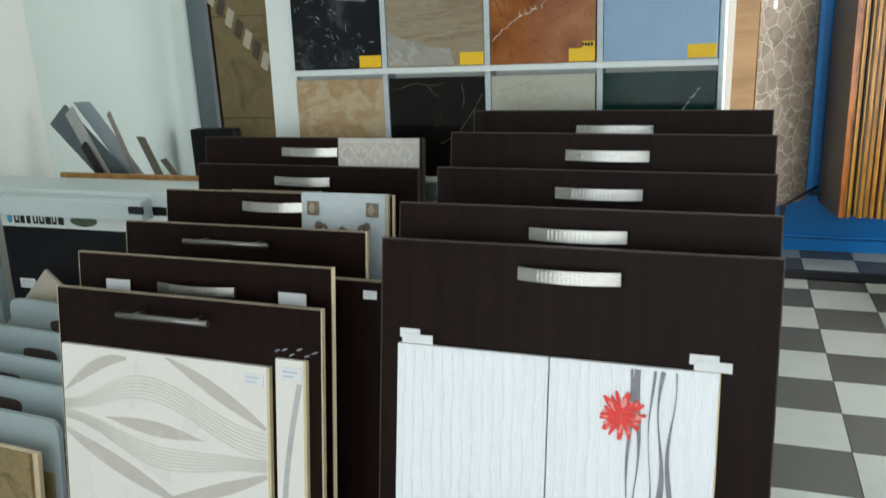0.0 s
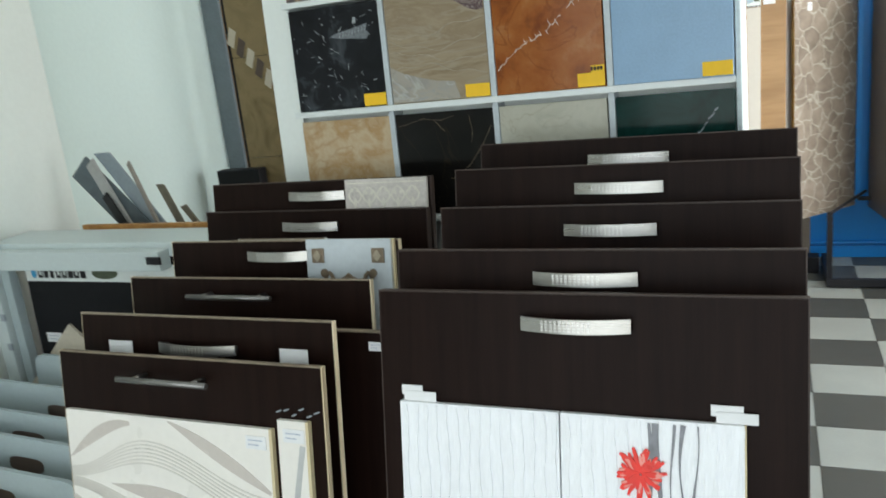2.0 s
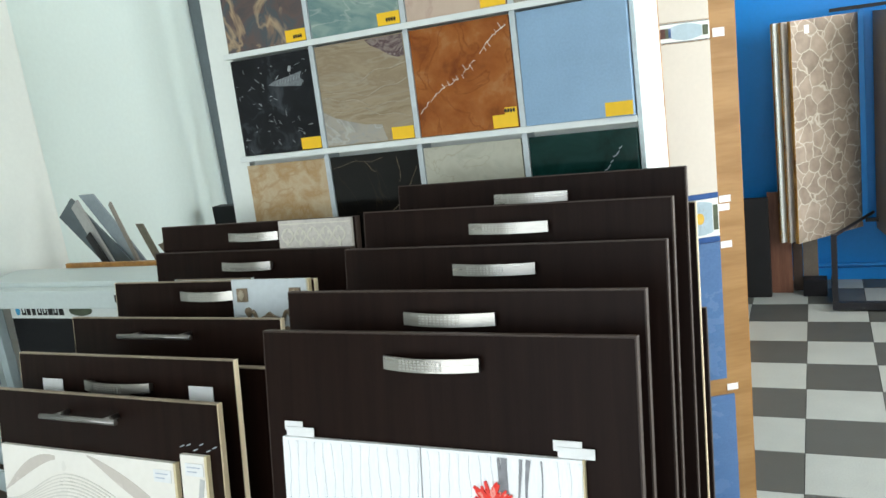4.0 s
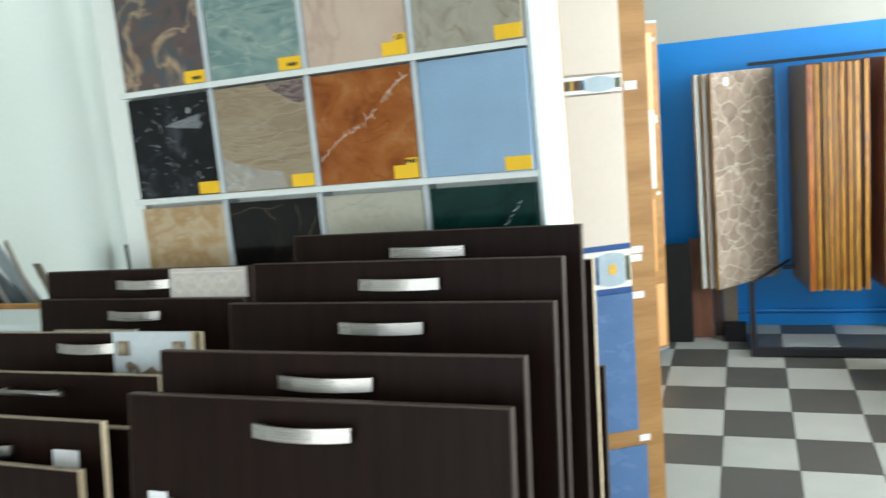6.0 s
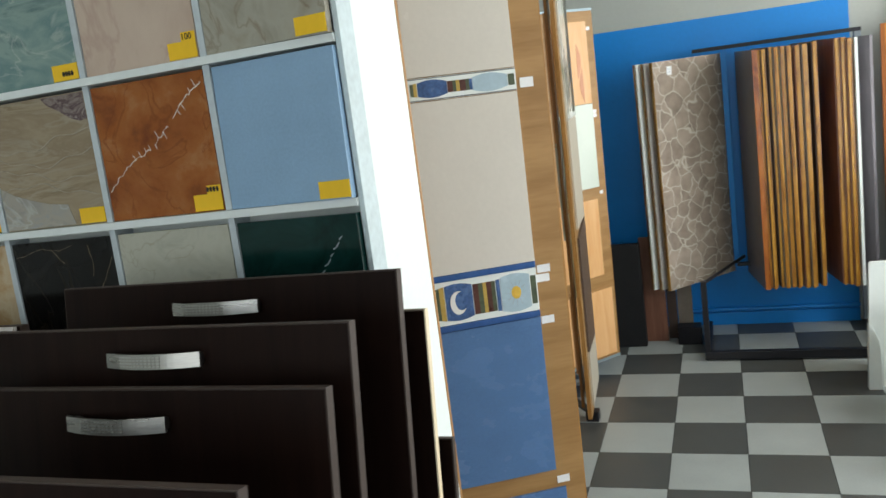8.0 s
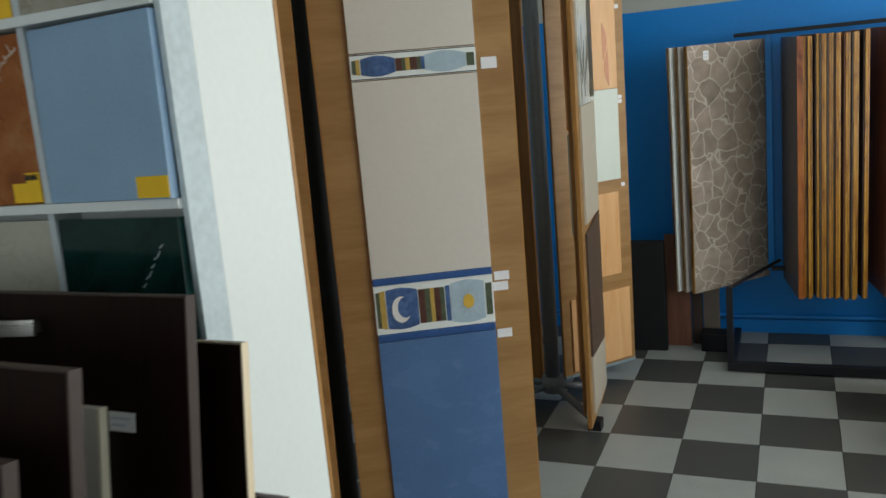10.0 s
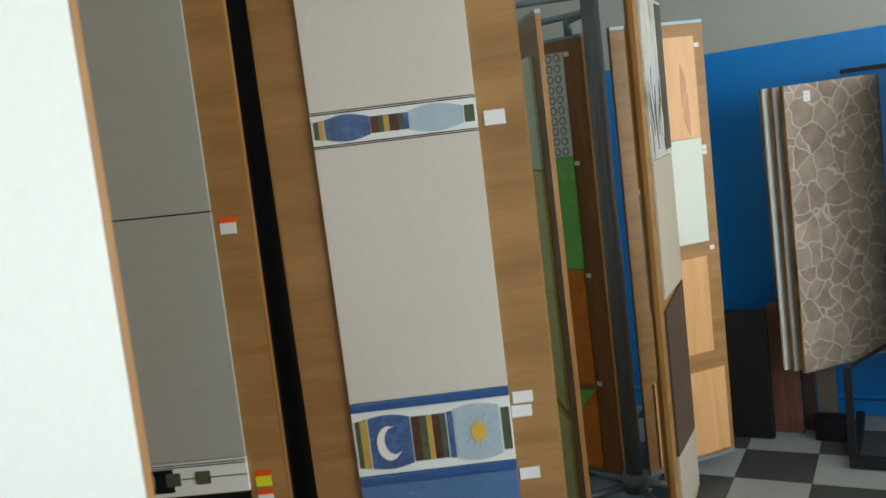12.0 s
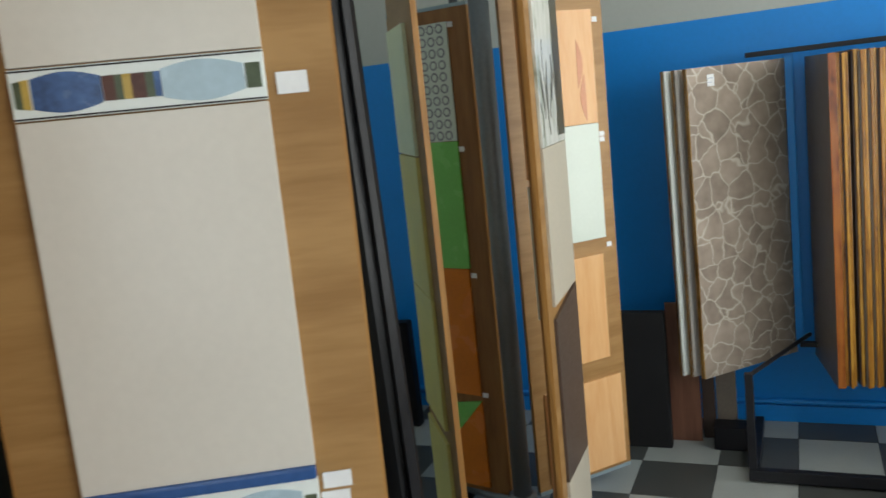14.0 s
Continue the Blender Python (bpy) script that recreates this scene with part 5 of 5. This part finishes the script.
first = hang((0.690, 4.811), (0.618, 5.215), 0.338, 1.578, plain("dark_taupe_tile", (0.155, 0.13, 0.10), 0.35, var=0.12, scale=20), ORANGE_EDGE, "hinged board with taupe tile and pine edge", 0.026)
for c in first.children:
    if c.name.startswith("edge_strip"):
        c.data.materials[0] = PINE_RED
first.matrix_basis = pose(0.618, 5.215, 0.338, 0, 0, math.degrees(math.atan2(4.811 - 5.215, 0.072)))
for c in list(first.children):
    if c.name.startswith("edge_strip"):
        c.location = (math.dist((0.69, 4.811), (0.618, 5.215)) + 0.0, 0, 0)
rs = random.Random(7)
for i, x in enumerate((0.716, 0.744, 0.772, 0.800, 0.828, 0.856, 0.896, 0.928, 0.966, 1.072, 1.100, 1.126)):
    q = pose(x - 0.07, 5.215, 0.338 + rs.uniform(-0.006, 0.004), 0, 0, -80 + rs.uniform(-1.2, 1.2))
    t = thing("hanging_board", "hinged board seen on its lacquered pine edge", "tile board", q, "boards hinged on the black rack")
    th = 0.0195 + rs.uniform(-0.002, 0.003)
    L_ = 0.405 + rs.uniform(-0.012, 0.006)
    mid = L_ - rs.uniform(0.001, 0.003)
    mats = [(PINE_GOLD, PINE_BROWN), (ORANGE_EDGE, PINE_GOLD), (PINE_BROWN, ORANGE_EDGE), (PINE_GOLD, ORANGE_EDGE)][rs.randrange(4)]
    part("backing", B(0, L_, 0.0, th * 0.52, 0, 1.24, 0.002), mats[0], t, "lacquered pine batten")
    part("backing", B(0, mid, th * 0.52 + 0.001, th, rs.uniform(0.001, 0.008), 1.24, 0.002), mats[1], t, "darker lacquered pine batten")
    part("face_tile", B(0, L_ - 0.006, -0.006, -0.0003, 0.004, 1.236), rs.choice([EDGE_DARK, REDDISH, MATS["dark_taupe_tile"]]), t, "thin tile face")
t = thing("hanging_board", "hinged board with white face", "tile board", pose(1.082, 5.215, 0.338, 0, 0, -80), "boards hinged on the black rack")
part("face_tile", B(0, 0.41, 0, 0.014, 0, 1.235, 0.001), WHITE_BOARD, t)
t = thing("hanging_board", "hinged board with greyish violet face", "tile board", pose(1.13, 5.215, 0.338, 0, 0, -72), "boards hinged on the black rack")
part("face_tile", B(0, 0.33, 0, 0.014, 0, 1.235, 0.001), plain("grey_violet_tile", (0.17, 0.15, 0.17), 0.4), t)

# ---- pipes and the orange board at the end wall ----
for i, x in enumerate((1.430, 1.475, 1.520, 1.565)):
    solid("heating_pipe", tube(bmesh.new(), [(x, 5.255, 0.0), (x, 5.255, H)], 0.017, 14), WHITE_PLASTIC, "white painted vertical heating pipe at the wall", "pipe", group="vertical pipes at the end wall", smooth=True)
ob = thing("tile_display_board", "tall orange brown board with white tile samples and paper signs", "display board", pose(1.318, 5.10, 0.0, -1.0, 0, -3))
part("panel", B(0.018, 0.90, 0, 0.03, 0, 1.62, 0.002), ORANGE_BOARD, ob)
part("edge_band", B(0, 0.018, 0, 0.03, 0, 1.62), wood("cherry_edge", (0.20, 0.055, 0.008), (0.36, 0.11, 0.016), 0.4), ob)
for k, x in enumerate((0.045, 0.295, 0.545)):
    sg = part("paper_sign", B(x, x + 0.190, -0.002, -0.0005, 1.460, 1.580), PAPER, ob, "white paper sign with a dark logo shape")
    for j in range(7):
        part("logo_bar", B(x + 0.013 + j * 0.0240, x + 0.032 + j * 0.0240, -0.003, -0.0018, 1.533, 1.561, 0.001), INK, sg)
        if j % 2 == 0:
            part("logo_gap", B(x + 0.020 + j * 0.0240, x + 0.026 + j * 0.0240, -0.004, -0.0028, 1.540, 1.553), PAPER, sg)
    part("logo_wave", ribbon([(x + 0.02 + 0.145 * q, 1.500 + 0.008 * math.sin(q * 6.3), 0.0022) for q in (i / 14 for i in range(15))], -0.003, -0.0018), LIGHT_BLUE, sg)
    part("wall_tile", B(x + 0.015, x + 0.235, -0.009, -0.0005, 0.86, 1.33, 0.001), MINT if k else WHITE_BOARD, ob, "white tile sample")
    part("wall_tile", B(x + 0.015, x + 0.235, -0.009, -0.0005, 0.36, 0.83, 0.001), OLIVE if k == 0 else MINT, ob, "pale green tile sample")
part("small_print", disc(0.225, 1.20, 0.012, 0.012, -0.0100, -0.0088, 12), OCHRE, ob)

gf = thing("green_sample_board", "green framed board with white tile and line flower", "display board", pose(1.348, 4.62, 0.0, -4, 0, -6))
part("panel", B(0, 0.48, 0, 0.012, 0.0, 0.965, 0.006), GREEN_FRAME, gf)
part("wall_tile", B(0.055, 0.46, -0.008, -0.0005, 0.50, 0.915, 0.001), WHITE_BOARD, gf, "white glossy tile")
part("wall_tile", B(0.055, 0.46, -0.008, -0.0005, 0.06, 0.495, 0.001), DEEP_BLUE, gf, "blue grey glossy tile")
hs = part("hand_hole", B(0.09, 0.17, -0.004, -0.0005, 0.926, 0.948, 0.001), ORANGE_STICK, gf, "orange handle slot")
hs.data.materials[0] = plain("orange_wood_patch", (0.5, 0.2, 0.06), 0.5)
part("hand_hole", B(0.20, 0.25, -0.004, -0.0005, 0.928, 0.946, 0.001), plain("orange_wood_patch", (0.5, 0.2, 0.06), 0.5), gf)
for i in range(14):
    a = i * math.tau / 14
    part("flower_line", ribbon([(0.17 + 0.014 * math.cos(a), 0.60 + 0.014 * math.sin(a), 0.001), (0.17 + 0.040 * math.cos(a), 0.60 + 0.040 * math.sin(a), 0.0035), (0.17 + 0.054 * math.cos(a), 0.60 + 0.054 * math.sin(a), 0.0015)], -0.0094, -0.0078), GREY_RAIL, gf)


def plinth(x, y, rz, h, label):
    """A tapered white sheet stand with a small foot gusset."""
    t = thing("white_stand", label, "stand", pose(x, y, 0, 0, 0, rz), "white tapered stands on the floor")
    part("side_panel", prism([(-0.046, h - 0.008), (-0.038, h), (0.040, h), (0.048, h - 0.010), (0.062, 0.36), (0.066, 0.24), (0.048, 0.12), (0.030, 0.0), (-0.062, 0.0)], 0, 0.022), WHITE_BOARD, t)
    part("foot_gusset", prism([(-0.062, 0.31), (-0.030, 0.26), (-0.018, 0.20), (-0.012, 0.0), (-0.068, 0.0)], -0.04, -0.002), WHITE_BOARD, t)
    part("cross_panel", B(0.02, 0.045, 0.022, 0.28, 0.0, h * 0.72, 0.002), WHITE_BOARD, t)
    return t


plinth(1.150, 4.30, 2, 0.590, "tapered white stand with angled sides")
plinth(1.175, 3.93, -4, 0.585, "tapered white stand beside stacked boards")


lr = thing("tile_ladder_rack", "slanted rack of border tiles leaning by the window", "display rack", pose(1.24, 4.05, 0.02, -8, 32, -4))
part("panel", B(0, 0.16, 0, 0.02, 0, 0.95, 0.003), BLACK_BOARD, lr)
for k, m in enumerate((DEEP_BLUE, WHITE_BOARD, BLACK_BOARD, LIGHT_BLUE, M_GREYSLATE, WHITE_BOARD)):
    part("border_tile", B(0.008, 0.152, -0.008, -0.0005, 0.02 + 0.155 * k, 0.165 + 0.155 * k, 0.001), m, lr, "border tile sample")
    part("ornament", ribbon([(0.02 + 0.12 * q, 0.09 + 0.155 * k + 0.02 * math.sin(q * 9 + k), 0.004) for q in (i / 10 for i in range(11))], -0.0095, -0.0078), WHITE_BOARD if k in (0, 2, 4) else GREY_RAIL, lr)
lr2 = thing("tile_ladder_rack", "slanted pale blue sample board behind border tiles", "display rack", pose(1.27, 4.28, 0.02, -8, 30, -4))
part("panel", B(0, 0.22, 0, 0.02, 0, 0.90, 0.003), DEEP_BLUE, lr2)
part("wall_tile", B(0.01, 0.21, -0.008, -0.0005, 0.45, 0.88, 0.001), WHITE_BOARD, lr2)

SG = "sample boards stacked on edge by the window"
for i, (dx, w_, h_, m, lab) in enumerate(((0.0, 0.50, 0.36, REDDISH, "reddish brown sample board stacked on edge"), (0.030, 0.50, 0.375, BEIGE_STONE, "beige tile board stacked on edge"),
                                      (0.055, 0.50, 0.38, OLIVE, "olive green tile board stacked on edge"), (0.085, 0.50, 0.39, EDGE_PALE, "pale wooden board stacked on edge"), (0.12, 0.62, 0.42, BEIGE_STONE, "large beige tile board stacked on edge"),
                                      (0.16, 0.62, 0.46, REDDISH, "brown board stacked on edge"))):
    w_, h_ = w_ * 0.7, h_ * 0.86
    b_ = thing("stacked_board", lab, "sample board", pose(1.165 + dx, 3.37 + 0.01 * i, 0.0, 0, 14, 0), SG)
    part("panel", B(0, 0.016, 0, w_, 0, h_, 0.002), m, b_)
    part("edge_band", B(0.002, 0.014, -0.002, 0.0, 0.002, h_ - 0.002), EDGE_PALE, b_, "pale edge")

# ---- corner rack with sign strip and handled panels ----
cr = thing("corner_rack", "white metal rack with a broad top", "display rack", pose(0, 0, 0))
part("top_panel", B(-2.0, -0.975, 1.50, 1.655, 1.128, 1.166, 0.004), RACK_WHITE, cr)
part("front_rail", B(-1.945, -1.36, 1.455, 1.500, 1.100, 1.152, 0.004), RACK_WHITE, cr)
part("post", B(-2.0, -1.955, 1.455, 1.50, 0, 1.188, 0.004), RACK_WHITE, cr)
part("inner_post", B(-1.945, -1.915, 1.47, 1.50, 0, 1.118, 0.003), SHADED_WHITE, cr)
part("post", B(-1.34, -1.30, 1.51, 1.55, 0, 1.150, 0.004), RACK_WHITE, cr)
part("latch", B(-1.395, -1.352, 1.448, 1.456, 1.120, 1.140, 0.002), BLACK_METAL, cr)
for z in (0.95, 0.86):
    part("hook", B(-1.962, -1.948, 1.448, 1.456, z, z + 0.02, 0.002), GREY_RAIL, cr)
dp = thing("sign_panel", "black sample panel with a white logo strip and hand slot", "display board", pose(-1.889, 1.478, 0.314, -2, 0, 0))
part("panel", B(0, 0.62, 0, 0.014, 0, 0.812, 0.005), BLACK_BOARD, dp)
st = part("sign_strip", B(0.004, 0.62, -0.003, -0.0005, 0.742, 0.790, 0.001), WHITE_BOARD, dp, "white strip with dark logo shapes")
for i, wd in enumerate((0.018, 0.015, 0.014, 0.018, 0.018, 0.019, 0.017, 0.019)):
    x = 0.052 + i * 0.0222
    part("logo_bar", B(x, x + wd, -0.0042, -0.0028, 0.752, 0.781, 0.001), INK, st)
    if i in (0, 3, 4, 6):
        part("logo_gap", B(x + wd * 0.42, x + wd * 0.75, -0.0052, -0.0040, 0.760, 0.774), WHITE_BOARD, st)
part("logo_drop", disc(0.036, 0.766, 0.009, 0.015, -0.0042, -0.0028, 12), plain("sky_blue_print", (0.05, 0.35, 0.62), 0.4), st)
part("hand_slot", disc(0.295, 0.766, 0.045, 0.016, -0.0045, -0.0026, 20), BROWN_TILE, st, "dark oval hand slot").data.materials[0] = MOSS
tag_label(dp, 0.035, 0.56, 0.055, 0.028, -0.001)
sb = thing("sample_bin", "brown wooden bin holding thin tile samples", "bin", pose(0, 0, 0))
part("front_panel", B(-1.80, -0.96, 1.658, 1.672, 0.0, 1.178, 0.002), BEECH_EDGE, sb)
part("bottom_panel", B(-1.80, -0.96, 1.672, 1.86, 1.0, 1.012, 0.001), EDGE_PALE, sb)
part("back_panel", B(-1.80, -0.96, 1.86, 1.872, 0.0, 1.03, 0.001), EDGE_PALE, sb)
FG = "thin tile samples standing tilted in the bin"
for x, y, top, w_, tilt, slope, m, lab in (
        (-1.785, 1.790, 0.158, 0.085, -43, 0, M_GREYSLATE, "dark grey slate tile sample"),
        (-1.762, 1.772, 0.196, 0.034, -27, 14, plain("pale_grey_tile_back", (0.38, 0.385, 0.37), 0.6, var=0.12, scale=30), "pale grey light-edged tile sample"),
        (-1.690, 1.810, 0.222, 0.046, -36, -30, plain("blue_grey_tile_back", (0.27, 0.32, 0.35), 0.5, var=0.12, scale=30), "blue grey tile sample"),
        (-1.745, 1.752, 0.098, 0.022, -30, 14, plain("near_black_tile", (0.014, 0.014, 0.015), 0.4, var=0.2), "small black tile sample"),
        (-1.655, 1.796, 0.190, 0.011, -21, 30, plain("grey_raw_tile_edge", (0.26, 0.24, 0.21), 0.7, var=0.15, scale=40), "narrow grey tile sample"),
        (-1.578, 1.800, 0.118, 0.022, -24, -25, plain("olive_grey_tile_back", (0.13, 0.12, 0.09), 0.6, var=0.25, scale=50), "narrow dark olive tile sample"),
        (-1.522, 1.806, 0.048, 0.017, -36, -16, MATS["olive_grey_tile_back"], "short dark olive tile sample")):
    top += 0.132
    cut = w_ * math.tan(radians(slope))
    solid("tile_sample", prism([(0, 0), (w_, 0), (w_, (top - max(-cut, 0)) / math.cos(radians(tilt))), (0, (top - max(cut, 0)) / math.cos(radians(tilt)))], 0, 0.008), m, lab + " standing tilted in a bin", "tile sample", pose(x - 0.132 * math.tan(radians(tilt)), y, 1.013, -4, tilt, 6), FG)
solid("covered_panel", B(-2.09, -1.88, 2.70, 2.76, 0, 1.150, 0.01), BLACK_BOARD, "upright black covered panel standing at the grey duct", "panel")
solid("duct", B(0, 0.09, 0, 0.12, 0, 2.6, 0.004), GREY_METAL, "tall dark grey duct at the pale wall", "duct", pose(-2.2, 2.94, 0.0))
SB, w, h = wing((-2.0, 2.80), (-1.60, 2.84), 0.0, 2.2, "wing with olive brown stone tiles behind the white cabinet", WG, mat=BLACK_BOARD)
for z in (1.60, 1.185, 0.77):
    slab(SB, 0.02, w - 0.01, z, z + 0.413, M_STONEB, "olive brown stone tile", -0.010)
for i in range(8):
    c = (0.02 + 0.01 + i * 0.035, 1.690 - i * 0.044)
    part("mosaic_piece", prism([(c[0] - 0.022, c[1] - 0.030), (c[0] + 0.004, c[1] - 0.052), (c[0] + 0.026, c[1] + 0.012), (c[0], c[1] + 0.034)], -0.0125, -0.0098), (BEIGE_STONE, BROWN_TILE)[i % 2], SB, "slanted mosaic piece")


def handled_panel(x, y, z, w_, h_, lean, hx, mat, label, rz=-4):
    """A sample panel with rounded top corners and a dark hand slot."""
    t = thing("handled_panel", label, "sample panel", pose(x, y, z, -lean, 0, rz), "white sample panels with hand slots")
    r = 0.03
    pts = [(0, 0), (w_, 0)] + [(w_ - r + r * math.cos(a), h_ - r + r * math.sin(a)) for a in (radians(i * 18) for i in range(6))] + [(r - r * math.sin(a), h_ - r + r * math.cos(a)) for a in (radians(i * 18) for i in range(6))]
    part("panel", prism(pts, 0, 0.012), mat, t)
    part("hand_slot", prism([(hx + 0.056 * math.copysign(abs(math.cos(a)) ** 0.5, math.cos(a)), h_ - 0.062 + 0.017 * math.copysign(abs(math.sin(a)) ** 0.6, math.sin(a))) for a in (i * math.tau / 24 for i in range(24))], -0.0015, 0.002), BROWN_TILE, t, "dark hand slot")
    part("tile_face", B(0.02, w_ - 0.02, -0.006, -0.0005, 0.02, h_ - 0.115, 0.001), GOLDSTONE if mat is SHADED_WHITE else mat, t, "golden tile face")
    return t


# white panels; their shade comes from the darkened material
for i, (y, zt, xl, hx) in enumerate(((1.25, 0.868, -1.95, 0.41), (1.15, 0.848, -1.92, 0.365), (1.08, 0.829, -1.88, 0.395), (1.00, 0.800, -1.86, 0.37))):
    handled_panel(xl, y - 0.10, 0.0, 0.62, zt + 0.01, 7, hx, SHADED_WHITE, "white sample panel with dark hand slot, stepped in a row")
gp = thing("stone_sample_board", "board with a brown mottled stone tile before white panels", "sample board", pose(-1.84, 0.84, 0.0, -7, 0, -4))
part("panel", B(0, 0.60, 0, 0.012, 0, 0.772, 0.003), EDGE_PALE, gp)
part("wall_tile", B(0.004, 0.586, -0.008, -0.0005, 0.36, 0.770, 0.001), GOLDSTONE, gp, "brown mottled stone tile")
solid("sample_tile", B(-0.14, 0.14, 0, 0.010, -0.14, 0.14, 0.001), BEIGE_STONE, "beige square tile standing on its corner", "tile", pose(-1.665, 1.40, 0.765, -8, 42, 0))
handled_panel(-1.75, 1.27, 0.0, 0.5, 0.905, 5, 0.2, SHADED_WHITE, "white sample panel with rounded corner behind the others")

# ---- floor tiles, the nearest as pieces ----
def tile_mesh(mat, name):
    bm = B(0.0015, 0.2985, 0.0015, 0.2985, -0.004, 0.0, 0.0)
    me = bpy.data.meshes.new(name)
    bm.to_mesh(me)
    bm.free()
    me.materials.append(mat)
    return me


ML, MD = tile_mesh(TILE_LIGHT, "floor_tile_pale"), tile_mesh(TILE_DARK, "floor_tile_dark")
rest = {0: bmesh.new(), 1: bmesh.new()}
for i in range(-9, 8):
    for j in range(-22, 3):
        x, y = 0.24 + 0.3 * i, 4.5 + 0.3 * j
        xa, xb, ya, yb = max(x, X0), min(x + 0.3, X1), max(y, Y0), min(y + 0.3, Y1)
        if xb - xa < 0.02 or yb - ya < 0.02:
            continue
        odd = (i + j) % 2
        if -4 <= i <= 6 and -16 <= j <= 2 and xb - xa > 0.29 and yb - ya > 0.29:
            ob_ = new("floor_tile", MD if odd else ML)
            ob_.parent = floor
            ob_.location = (x, y, 0)
        else:
            box(rest[odd], xa + 0.0015, xb - 0.0015, ya + 0.0015, yb - 0.0015, -0.004, 0.0)
for k, bm in rest.items():
    o_ = part("floor_tiles_beyond", bm, TILE_DARK if k else TILE_LIGHT, floor)
    o_["kind"] = "stuff"
